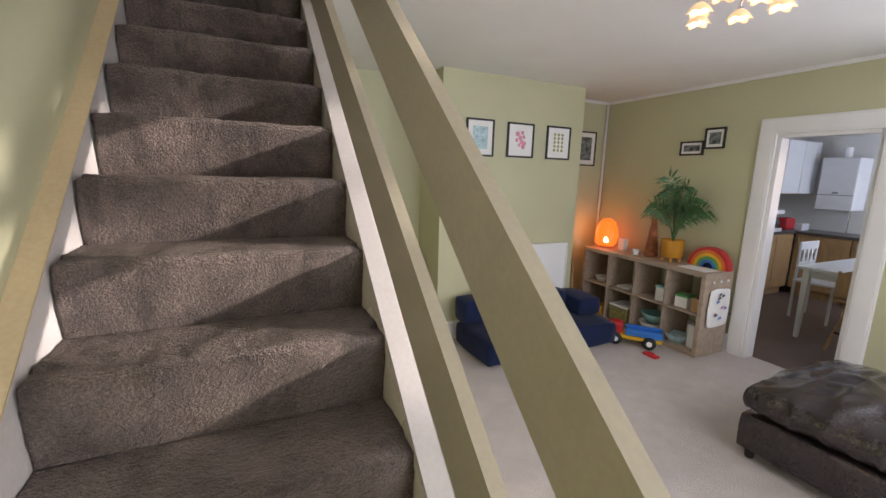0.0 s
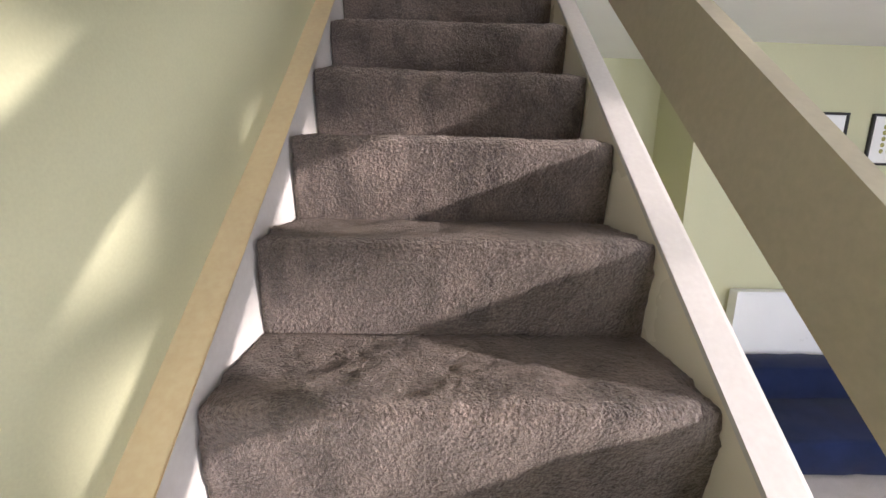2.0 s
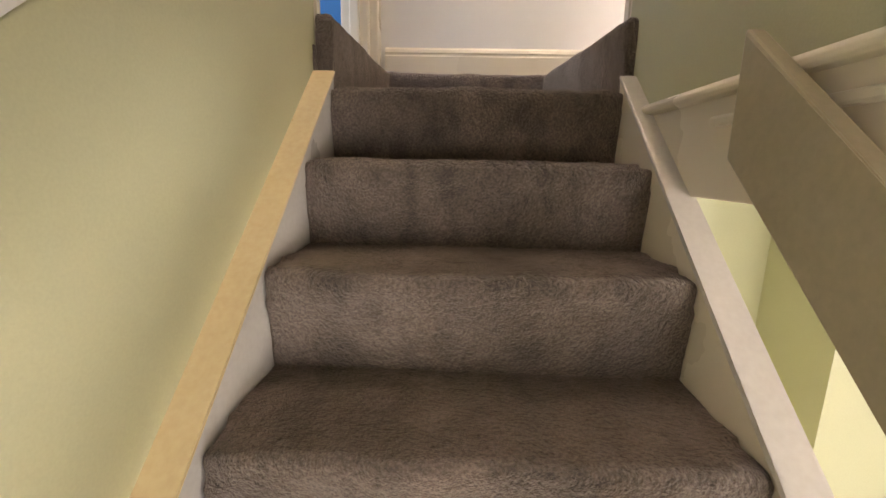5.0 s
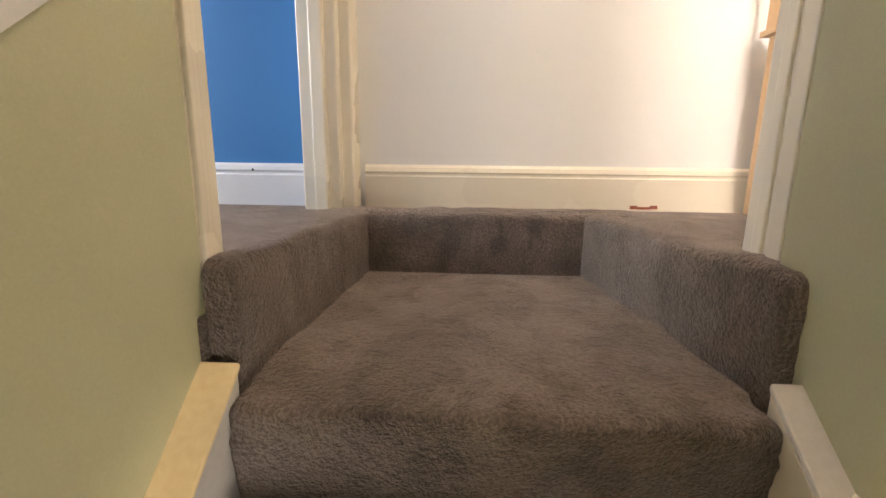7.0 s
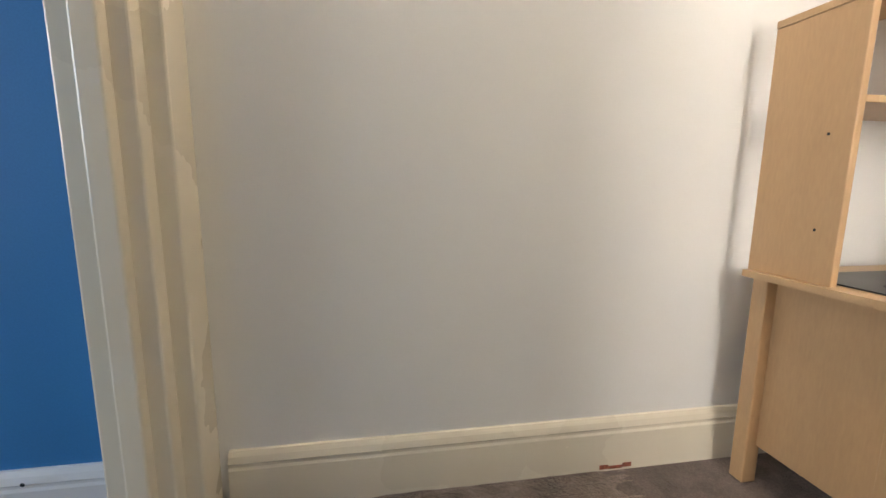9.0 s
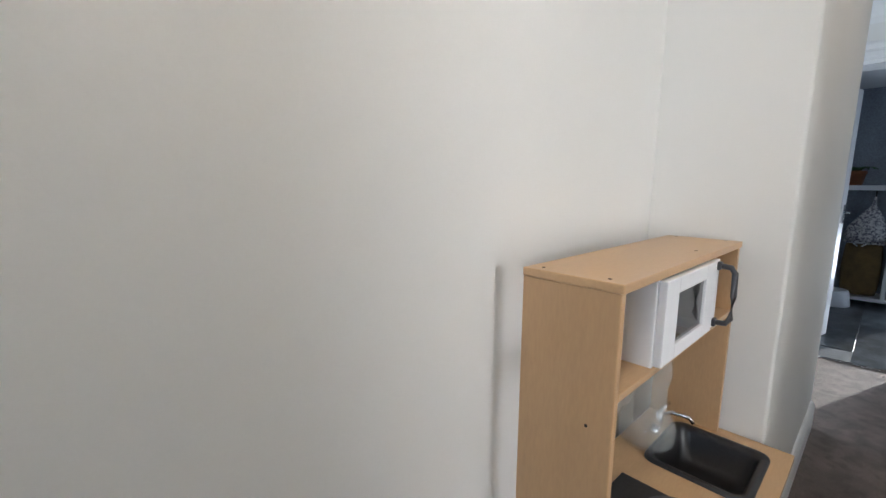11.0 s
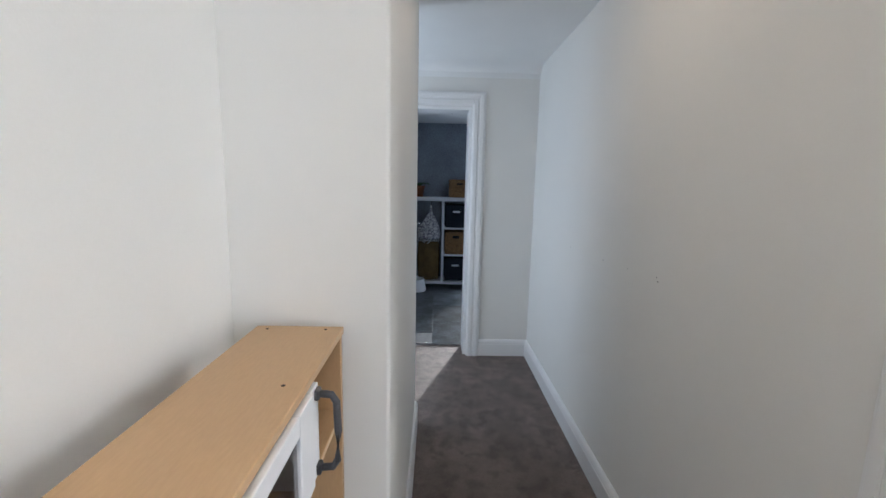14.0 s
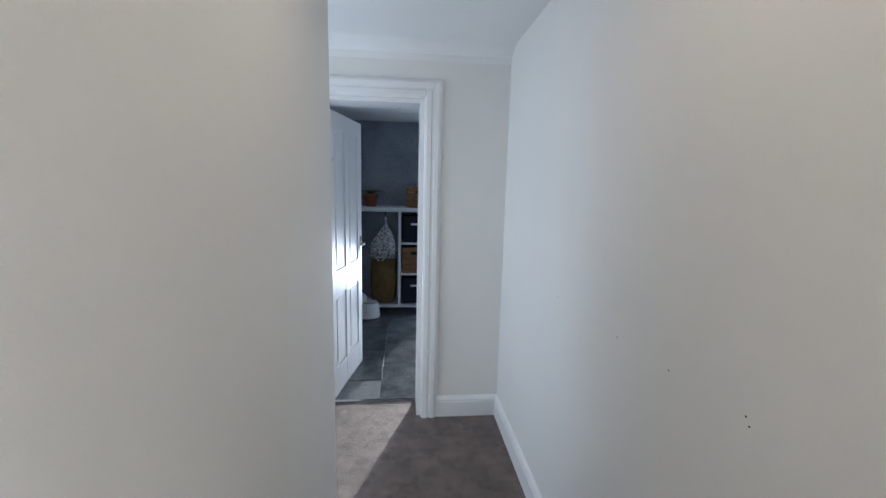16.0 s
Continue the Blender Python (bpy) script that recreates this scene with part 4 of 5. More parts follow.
for sx, sz in ((3.372, 3.917), (2.901, 3.925), (2.66, 3.934), (2.428, 3.934), (2.438, 3.948)):
    structure("trim_wall_mark", lathe([(0.0022, 0), (0.0018, 0.0006)], 8), M_DARK, "small dark pin hole in the wall", "mark").matrix_world = pose(sx, CY0, sz, -90, 0, 0)
for sx in (-0.42, -0.75):
    structure("trim_skirting_screw", lathe([(0.0045, 0), (0.004, 0.001)], 10), M_DARK, "small dark screw head in the skirting", "mark").matrix_world = pose(sx, WY - 0.0205, ZL + (0.118 if sx > -0.5 else 0.03), 90, 0, 0)

# ---------------------------------------------------------------- end of the corridor
def panelled_door(x, y, z, w, h, rz):
    """A white four-panel door, hinged at its own origin, that reaches w along its x."""
    d = thing("door_1", x, y, z, "white four-panel door standing open into the dark room", "door", rz=rz, kind="structure")
    t = 0.035
    st, rails = 0.095, ((0.0, 0.20), (0.72, 0.90), (h - 0.11, h))
    cols = ((0.0, st), (w / 2 - 0.04, w / 2 + 0.04), (w - st, w))
    rows = [(a, -t / 2, 0, b2, t / 2, h) for a, b2 in cols]
    for za, zb in rails:
        rows += [(cols[0][1], -t / 2 + 0.0005, za, cols[1][0], t / 2 - 0.0005, zb), (cols[1][1], -t / 2 + 0.0005, za, cols[2][0], t / 2 - 0.0005, zb)]
    part("leaf_frame", boxes(rows, 0.002), M_TRIM, d)
    for a, b2 in ((cols[0][1], cols[1][0]), (cols[1][1], cols[2][0])):
        for za, zb in ((rails[0][1], rails[1][0]), (rails[1][1], rails[2][0])):
            part("door_panel", boxes([(a, -0.008, za, b2, 0.008, zb), (a + 0.03, -0.013, za + 0.03, b2 - 0.03, 0.013, zb - 0.03)], 0.003), M_TRIM, d)
    for s in (-1, 1):
        plate = part("handle_plate", box(w - 0.065, s * t / 2, 0.93, w - 0.035, s * (t / 2 + 0.007), 1.08, 0.002), M_CHROME, d, "chrome handle plate")
        part("lever", rod([(w - 0.05, s * t / 2, 1.02), (w - 0.05, s * (t / 2 + 0.045), 1.02), (w - 0.14, s * (t / 2 + 0.05), 1.02)], 0.008, 10), M_CHROME, plate, "chrome lever", True)
    for hz in (0.2, h - 0.2):
        part("hinge", box(-0.006, -t / 2 - 0.004, hz - 0.04, 0.006, -t / 2 + 0.004, hz + 0.04, 0.001), M_CHROME, d, "steel hinge")
    return d


panelled_door(EX + ET - 0.02, E_Y1 - 0.045, ZL + 0.006, 0.70, 1.96, -11)

# slate floor, tile by tile
slate = thing("floor_bathroom", 0, 0, 0, "dark veined slate-look tiled floor", "floor", kind="structure")
tw, th = 0.60, 0.60
tile_bm = box(0.0015, 0.0015, -0.010, tw - 0.0015, th - 0.0015, 0.0, 0.0015, 1)
tile_me = None
for i in range(5):
    for j in range(5):
        xx, yy = EX + ET + 0.005 + i * tw - (tw / 2 if j % 2 else 0), 0.22 + j * th
        if xx + tw > 7.0 or xx < EX + ET - 0.02:
            continue
        if tile_me is None:
            o = part("tile", tile_bm, M_TILE, slate)
            tile_me = o.data
        else:
            o = new("tile", tile_me)
            o.parent = slate
        o.location = (xx, yy, ZL - 0.001)
structure("threshold_corridor", box(EX + ET - 0.022, E_Y0 + 0.026, ZL - 0.004, EX + ET + 0.006, E_Y1 - 0.026, ZL + 0.003, 0.001), M_CHROME, "thin bright metal strip between carpet and tiles", "threshold")


def shelf_unit(x, y0, y1, z0, z1):
    """White cube shelf on the far wall: a wide bay and a column of small bays."""
    root = thing("shelf_unit", x, (y0 + y1) / 2, z0, "white wall shelf unit with one wide bay and small cubes", "shelf unit")
    oy = (y0 + y1) / 2
    h = z1 - z0
    d = 0.36
    t = 0.04
    def b(a0, c0, a1, c1):
        return box(-d, a0 - oy, c0, 0, a1 - oy, c1, 0.002)
    part("top", b(y0, h - 0.05, y1, h), M_WPLASTIC, root)
    part("base", b(y0, 0, y1, 0.035), M_WPLASTIC, root)
    cols = [y1 - t, 1.892, y0]
    for c in cols:
        part("upright", b(c, 0.035, c + 0.032, h - 0.05), M_WPLASTIC, root)
    for k in (1, 2):
        zz = 0.035 + (h - 0.085) * k / 3
        part("shelf", b(cols[2] + 0.032, zz - 0.012, cols[1], zz + 0.012), M_WPLASTIC, root)
    return root, cols, h, d


SZ0, SZ1, SX = 2.90, 4.09, 6.975
unit, cols, uh, ud = shelf_unit(SX, 1.532, 2.62, SZ0, SZ1)
bz = [SZ0 + 0.035 + (uh - 0.085) * k / 3 for k in range(4)]


def storage_box(name, x, y0, y1, z0, z1, mat, label, cat, handle):
    root = thing(name, x, (y0 + y1) / 2, z0, label, cat, "boxes in the shelf unit")
    w, h = (y1 - y0) / 2, z1 - z0
    part("box_body", boxes([(-0.33, -w, 0, 0, w, h)], 0.012), mat, root)
    if handle == "bar":
        part("box_handle", box(-0.342, -0.05, h * 0.66, -0.328, 0.05, h * 0.74, 0.004), M_WPLASTIC, root, "pale handle")
    else:
        part("box_handle", box(-0.337, -0.045, h * 0.72, -0.326, 0.045, h * 0.84, 0.004), M_DARK, root, "dark hand hole")
        for k in range(4):
            part("woven_band", box(-0.336, -w + 0.005, h * (0.08 + 0.23 * k), -0.326, w - 0.005, h * (0.08 + 0.23 * k) + 0.012, 0.004), M_WICKER, root)
    return root


for ci in (1,):
    yl, yr = cols[ci + 1] + 0.036, cols[ci] - 0.004
    for k, (mt, nm, lb, ct, hd) in enumerate(((M_FELT, "fabric_box", "charcoal felt storage box with a pale handle", "storage box", "bar"), (M_WICKER, "wicker_basket", "brown woven wicker basket in a shelf cube", "basket", "hole"), (M_FELT, "fabric_box", "charcoal felt storage box with a pale handle", "storage box", "bar"))):
        storage_box(nm, SX - 0.01, yl + 0.012, yr - 0.012, bz[k] + 0.013, bz[k + 1] - 0.05, mt, lb, ct, hd)
hamper = thing("laundry_hamper", SX - 0.19, 2.10, SZ0 + 0.035, "brown hessian laundry hamper with a pale drawstring lining", "hamper")
part("hamper_body", cushion(-0.15, -0.155, 0, 0.15, 0.155, 0.56, 0.0, 0.004, 10), M_HESSIAN, hamper, "", True)
part("lining", cushion(-0.157, -0.163, 0.545, 0.157, 0.163, 0.585, 0.004, 0.006, 8, 3), M_DOTS, hamper, "pale lining", True)
for s in (-1, 1):
    part("bow", rod([(-0.162, 0.03, 0.565), (-0.175, 0.03 + s * 0.03, 0.58), (-0.178, 0.03 + s * 0.05, 0.56), (-0.17, 0.03 + s * 0.015, 0.53)], 0.006, 6), M_PAPER, hamper, "white ribbon", True)
bag = thing("cotton_bag", SX - 0.33, 2.07, SZ0 + 0.62, "spotted cotton peg bag hanging from a hook", "bag")
bm = bmesh.new()
for lvl, (wid, dep, zz) in enumerate(((0.13, 0.05, 0.0), (0.165, 0.07, 0.06), (0.14, 0.06, 0.16), (0.075, 0.035, 0.28), (0.02, 0.012, 0.36), (0.006, 0.006, 0.46))):
    for k in range(16):
        a = 2 * math.pi * k / 16
        bm.verts.new((dep * math.sin(a) + 0.01 * noise.noise(Vector((k, lvl, 0.5))), wid * math.cos(a) * (1 + 0.08 * math.sin(3 * a + lvl)) + 0.05 * (0.46 - zz), zz))
bm.verts.ensure_lookup_table()
for l in range(5):
    for k in range(16):
        bm.faces.new((bm.verts[l * 16 + k], bm.verts[l * 16 + (k + 1) % 16], bm.verts[l * 16 + 16 + (k + 1) % 16], bm.verts[l * 16 + 16 + k]))
bm.faces.new([bm.verts[k] for k in range(16)])
bm.faces.new([bm.verts[80 + k] for k in range(16)])
part("bag_body", bm, M_DOTS, bag, "", True)
part("hook", rod([(0, 0, 0.455), (0, 0, 0.50), (0.02, 0, 0.515)], 0.006, 6), M_BLACK, bag, "black hook", True)
fold = thing("folded_cloth", SX - 0.20, 1.99, SZ0 + 0.622, "pale spotted cloth folded on the hamper", "cloth")
part("cloth", cushion(-0.12, -0.05, 0, 0.12, 0.05, 0.09, 0.02, 0.012, 10, 7), M_DOTS, fold, "", True)
wb = thing("wicker_basket", SX - 0.17, 1.69, SZ1, "square woven wicker basket on top of the shelf unit", "basket")
part("basket_body", box(-0.14, -0.14, 0, 0.14, 0.14, 0.24, 0.012), M_WICKER, wb)
for k in range(5):
    part("woven_band", box(-0.146, -0.146, 0.015 + k * 0.048, 0.146, 0.146, 0.037 + k * 0.048, 0.006), M_WICKER, wb)
part("basket_handle", box(-0.15, -0.04, 0.17, -0.144, 0.04, 0.19, 0.003), M_DARK, wb, "dark hand hole")
pl = thing("potted_plant", SX - 0.17, 2.25, SZ1, "small broad-leaved plant in a terracotta pot", "plant")
part("pot", lathe([(0.0, 0), (0.06, 0), (0.08, 0.12), (0.086, 0.12), (0.086, 0.15), (0.072, 0.15), (0.068, 0.12), (0.0, 0.12)], 20), M_TERRA, pl, "", True)
for k in range(9):
    a = k * 2.4
    L = 0.14 + 0.05 * random.random()
    bm = bmesh.new()
    prev = None
    for s in range(6):
        f = s / 5
        w = 0.05 * math.sin(math.pi * min(0.97, f * 0.9 + 0.08))
        c = Vector((math.cos(a) * L * f, math.sin(a) * L * f, 0.13 + 0.20 * f - 0.16 * f * f))
        sd = Vector((-math.sin(a), math.cos(a), 0)) * w
        cur = (bm.verts.new(c - sd), bm.verts.new(c + Vector((0, 0, -0.008))), bm.verts.new(c + sd))
        if prev:
            bm.faces.new((prev[0], prev[1], cur[1], cur[0]))
            bm.faces.new((prev[1], prev[2], cur[2], cur[1]))
        prev = cur
    part("leaf", bm, M_LEAF, pl, "", True)
st = thing("step_stool", 6.45, 2.26, ZL, "white plastic child's step stool with a green top", "stool")
part("stool_body", lathe([(0.0, 0), (0.135, 0), (0.14, 0.01), (0.118, 0.15), (0.11, 0.165), (0.085, 0.165), (0.08, 0.12), (0.0, 0.12)], 24), M_WPLASTIC, st, "", True)
part("stool_back", cushion(0.03, 0.02, 0.10, 0.12, 0.13, 0.25, 0, 0.0, 6), M_WPLASTIC, st, "", True)
part("stool_top", lathe([(0.0, 0.121), (0.084, 0.121), (0.088, 0.135), (0.0, 0.14)], 20), material("lime_plastic", (0.22, 0.42, 0.06), 0.4), st, "lime green seat", True)

# ---------------------------------------------------------------- lounge furniture
UX0, UX1, UY0, UY1, UH = 3.955, 4.345, 0.945, 2.375, 0.77
cube = thing("cube_shelf", (UX0 + UX1) / 2, (UY0 + UY1) / 2, 0, "low grey-oak cube shelf of eight cubes full of toys", "shelf unit")
cx, cy = (UX0 + UX1) / 2, (UY0 + UY1) / 2
hw, hl = (UX1 - UX0) / 2, (UY1 - UY0) / 2
part("top", box(-hw, -hl, UH - 0.038, hw, hl, UH, 0.002), M_OAKGREY, cube)
part("base", box(-hw, -hl, 0, hw, hl, 0.038, 0.002), M_OAKGREY, cube)
for k in range(5):
    yy = -hl + (2 * hl - 0.038) * k / 4 if k in (0, 4) else -hl + 0.019 + (2 * hl - 0.038) * k / 4 - 0.008
    part("upright", box(-hw, yy, 0.038, hw, yy + (0.038 if k in (0, 4) else 0.016), UH - 0.038, 0.001), M_OAKGREY, cube)
for k in range(4):
    y0 = -hl + 0.038 + (2 * hl - 0.076) * k / 4
    part("shelf", box(-hw, y0 + 0.008, UH / 2 - 0.008, hw, y0 + (2 * hl - 0.076) / 4 - 0.008, UH / 2 + 0.008, 0.001), M_OAKGREY, cube)


def picture(name, wall, u0, u1, z0, z1, at, mat, label, mount=0.04, marks=()):
    """A framed print; wall 'y' hangs it on a wall that faces -y, 'x' on one that faces -x."""
    w, h = (u1 - u0), (z1 - z0)
    root = thing(name, *((u0 + u1) / 2, at, z0) if wall == "y" else (at, (u0 + u1) / 2, z0), label, "picture", rz=0 if wall == "y" else 90 if wall == "x" else 0)
    if wall == "x":
        root.matrix_world = pose(at, (u0 + u1) / 2, z0, 0, 0, -90)
    f = 0.016
    part("picture_frame", boxes([(-w / 2, -0.02, 0, -w / 2 + f, -0.001, h), (w / 2 - f, -0.02, 0, w / 2, -0.001, h), (-w / 2 + f, -0.02, 0, w / 2 - f, -0.001, f), (-w / 2 + f, -0.02, h - f, w / 2 - f, -0.001, h)], 0.002), M_FRAME, root)
    part("mount", box(-w / 2 + f, -0.010, f, w / 2 - f, -0.002, h - f), M_PAPER, root, "white paper mount")
    i = f + mount
    if not marks:
        part("print", box(-w / 2 + i, -0.012, i, w / 2 - i, -0.0095, h - i), mat, root)
    for a, b, r in marks:
        bm = lathe([(r, 0), (r * 0.8, 0.001)], 9)
        bmesh.ops.transform(bm, matrix=pose(a * w, -0.0105, b * h, 90, 0, 0), verts=bm.verts)
        part("printed_flower", bm, mat, root)
    return root


flowers = [(-0.12, 0.68, 0.024), (0.06, 0.72, 0.02), (-0.02, 0.58, 0.022), (0.12, 0.60, 0.018), (-0.14, 0.50, 0.018), (0.04, 0.46, 0.024), (0.15, 0.42, 0.02), (0.10, 0.32, 0.024), (-0.05, 0.36, 0.016)]
seeds = [(a, b, 0.015) for a in (-0.16, 0.0, 0.16) for b in (0.28, 0.40, 0.52, 0.64, 0.75)]
picture("framed_print", "y", 2.216, 2.504, 1.72, 2.05, 2.165, M_PALEBLUE, "black framed pale blue print on the chimney breast", 0.05)
picture("framed_print", "y", 2.652, 2.954, 1.725, 2.045, 2.165, M_PINK, "black framed print of pink flowers", 0.05, flowers)
picture("framed_print", "y", 3.112, 3.408, 1.725, 2.045, 2.165, M_OLIVE, "black framed print of small olive shapes", 0.05, seeds)
picture("framed_photo", "y", 3.90, 4.235, 1.695, 2.09, 2.64, M_PHOTO, "black framed dark photograph in the alcove", 0.05)
picture("framed_photo", "y", 1.28, 1.54, 1.62, 1.955, 2.64, M_PHOTO, "black framed photograph in the far alcove", 0.04)
picture("framed_photo", "x", 1.404, 1.641, 1.80, 1.935, 4.39, M_PHOTO, "small black framed landscape photograph", 0.022)
picture("framed_photo", "x", 1.213, 1.401, 1.855, 2.045, 4.39, M_PHOTO, "small black framed portrait photograph", 0.026)

rad = thing("radiator", 2.885, 2.165, 0.22, "white panel radiator on the chimney breast", "radiator")
part("panel", box(-0.525, -0.085, 0, 0.525, -0.06, 0.66, 0.006), M_TRIM, rad)
part("grille", box(-0.525, -0.10, 0.645, 0.525, -0.02, 0.668, 0.004), M_TRIM, rad)
for s in (-1, 1):
    part("side_cover", box(s * 0.525 - 0.006, -0.098, 0.02, s * 0.525 + 0.006, -0.02, 0.66, 0.002), M_TRIM, rad)
    part("bracket", box(s * 0.35 - 0.02, -0.062, 0.1, s * 0.35 + 0.02, 0.0, 0.55, 0.002), M_TRIM, rad)
structure("trim_corner_pipe", rod([(4.368, 2.618, 0.0), (4.368, 2.618, CEIL)], 0.014, 10), M_TRIM, "white painted pipe in the room's corner", "pipe", True)

sofa = thing("child_sofa", 2.80, 1.75, 0, "low navy blue fold-out child's foam sofa", "sofa")
part("seat", cushion(-0.70, -0.32, 0.0, 0.74, 0.30, 0.235, 0.02, 0.006, 18, 1), M_NAVY, sofa, "", True)
part("backrest", cushion(-0.70, 0.08, 0.22, 0.46, 0.33, 0.47, 0.01, 0.007, 16, 2), M_NAVY, sofa, "", True)
part("armrest", cushion(0.44, -0.10, 0.22, 0.74, 0.33, 0.42, 0.012, 0.006, 14, 4), M_NAVY, sofa, "", True)

ott = thing("ottoman", 3.40, -0.36, 0, "dark brown leather ottoman with a wrinkled top cushion", "ottoman")
part("base", cushion(-0.50, -0.38, 0.055, 0.50, 0.38, 0.27, 0.0, 0.003, 14, 5, 0.15), M_LEATHER, ott, "", True)
part("top_cushion", cushion(-0.52, -0.40, 0.262, 0.52, 0.40, 0.468, 0.085, 0.006, 56, 8, 0.6, 0.016), M_LEATHER, ott, "wrinkled leather cushion", True)
for sx in (-0.44, 0.44):
    for sy in (-0.32, 0.32):
        part("foot", lathe([(0.022, 0), (0.03, 0.065)], 14, sx, sy, 0), M_BLACK, ott, "black foot")

# on the shelf
palm = thing("potted_palm", 4.17, 1.445, UH, "green palm in an ochre glazed pot on short legs", "plant")
part("pot", lathe([(0.0, 0.045), (0.088, 0.045), (0.097, 0.055), (0.105, 0.21), (0.11, 0.215), (0.10, 0.215), (0.095, 0.18), (0.0, 0.18)], 32), M_OCHRE, palm, "ochre glazed pot", True)
for k in range(4):
    a = k * math.pi / 2 + 0.6
    part("pot_leg", rod([(0.075 * math.cos(a), 0.075 * math.sin(a), 0.0), (0.07 * math.cos(a), 0.07 * math.sin(a), 0.05)], 0.014, 10), M_OCHRE, palm)
part("soil", lathe([(0.0, 0.178), (0.096, 0.178), (0.094, 0.186), (0.0, 0.19)], 20), M_DARK, palm)
rnd = random.Random(4)
for k in range(15):
    a = k * 2.399 + rnd.random() * 0.5
    inner = k / 14
    reach = 0.27 - 0.17 * inner + 0.05 * rnd.random()
    H = 0.26 + 0.34 * inner + 0.10 * rnd.random()
    pts = []
    for q in range(13):
        f = q / 12
        pts.append(Vector((math.cos(a) * reach * 0.55 * f ** 1.5, math.sin(a) * reach * f ** 1.5, 0.17 + H * (1.35 * f - 0.42 * f ** 3))))
    bm = rod([tuple(p) for p in pts], 0.0055, 5, 0.25)
    for q in range(22):
        f = 0.36 + 0.63 * q / 21
        i0 = min(11, int(f * 12))
        p = pts[i0].lerp(pts[i0 + 1], f * 12 - i0)
        d = (pts[i0 + 1] - pts[i0]).normalized()
        side = d.cross(Vector((math.cos(a + 1.3), math.sin(a + 1.3), 0.5))).normalized()
        for sg in (-1, 1):
            L = (0.150 * math.sin(math.pi * min(1.0, 0.30 + 0.62 * (1 - (f - 0.36) / 0.63)))) * (0.75 + 0.5 * rnd.random())
            tip = p + side * sg * L * 0.72 + d * L * 0.62 + Vector((0, 0, -0.03 - 0.04 * rnd.random()))
            mid = p.lerp(tip, 0.45) + Vector((0, 0, 0.014))
            wv = d * 0.0085
            bm.faces.new([bm.verts.new(c) for c in (p, mid - wv, tip, mid + wv)])
    part("frond", bm, M_LEAF, palm, "", True)

salt = thing("salt_lamp", 4.17, 2.27, UH, "glowing orange rock salt lamp on a wooden foot", "lamp")
part("foot", lathe([(0.0, 0), (0.07, 0), (0.075, 0.015), (0.06, 0.025), (0.0, 0.025)], 20), M_OAK, salt)
bm = lathe([(0.0, 0.026), (0.095, 0.026), (0.118, 0.06), (0.122, 0.14), (0.115, 0.22), (0.09, 0.29), (0.045, 0.325), (0.0, 0.335)], 18)
for v in bm.verts:
    v.co += Vector((v.co.x, v.co.y, 0)) * 0.12 * noise.noise(v.co * 11) + Vector((0, 0, 0.006 * noise.noise(v.co * 14)))
part("rock", bm, M_SALT, salt, "lit translucent orange rock")
part("hot_spot", lathe([(0.0, 0.07), (0.022, 0.075), (0.026, 0.095), (0.012, 0.125), (0.0, 0.13)], 12, -0.078, -0.072, 0), M_BULB, salt, "bright bulb glow", True)
glow = new("salt_lamp_glow", bpy.data.lights.new("salt_lamp_glow", "POINT"))
glow.data.energy, glow.data.color, glow.data.shadow_soft_size = 1.7, (1.0, 0.38, 0.08), 0.13
glow.location = (4.10, 2.42, UH + 0.2)
card = thing("greeting_card", 4.19, 2.06, UH, "white folded card standing on the shelf", "card")
part("card_leaf", prism([(-0.03, -0.05), (0.0, 0.05), (0.004, 0.05), (-0.026, -0.05)], "z", 0, 0.13), M_PAPER, card)
part("card_leaf", prism([(0.03, -0.05), (0.0, 0.05), (0.004, 0.05), (0.034, -0.05)], "z", 0, 0.13), M_PAPER, card)
cone = thing("stacking_tower", 4.21, 1.70, UH, "tall tapering terracotta-brown stacking tower", "toy")
for k in range(9):
    r0, r1 = 0.068 - 0.0062 * k, 0.066 - 0.0062 * k
    part("tower_ring", lathe([(0.0, 0.054 * k), (r0 * 0.93, 0.054 * k), (r0, 0.054 * k + 0.012), (r1, 0.054 * k + 0.042), (r1 * 0.92, 0.054 * k + 0.053), (0.0, 0.054 * k + 0.053)], 18), M_TERRA, cone, "", True)
cup = thing("cup", 4.10, 1.80, UH, "small pale ceramic cup", "cup")
part("cup_body", lathe([(0.0, 0), (0.03, 0), (0.036, 0.06), (0.033, 0.06), (0.028, 0.006), (0.0, 0.006)], 18), M_PAPER, cup, "", True)
part("cup_handle", rod([(0, 0.034, 0.048), (0, 0.056, 0.042), (0, 0.056, 0.022), (0, 0.031, 0.014)], 0.004, 6), M_PAPER, cup, "", True)
rb = thing("rainbow_stacker", 4.28, 1.13, UH, "wooden rainbow stacking toy of nested coloured arches", "toy")
for k, mt in enumerate((M_RED, M_ORANGE, M_YELLOW, M_GREENPAINT, M_TOYBLUE, M_NAVY)):
    ro, ri = 0.19 - 0.029 * k, 0.19 - 0.029 * k - 0.027
    out = [(ro * math.cos(math.pi * j / 20), ro * math.sin(math.pi * j / 20)) for j in range(21)] + [(ri * math.cos(math.pi * j / 20), ri * math.sin(math.pi * j / 20)) for j in range(20, -1, -1)]
    part("arch", prism(out, "x", -0.035, 0.035), mt, rb)
mag = thing("magazine", 4.10, 1.12, UH, "thin white booklet lying on the shelf", "booklet")
part("pages", box(-0.09, -0.13, 0, 0.09, 0.13, 0.006, 0.001), M_PAPER, mag)

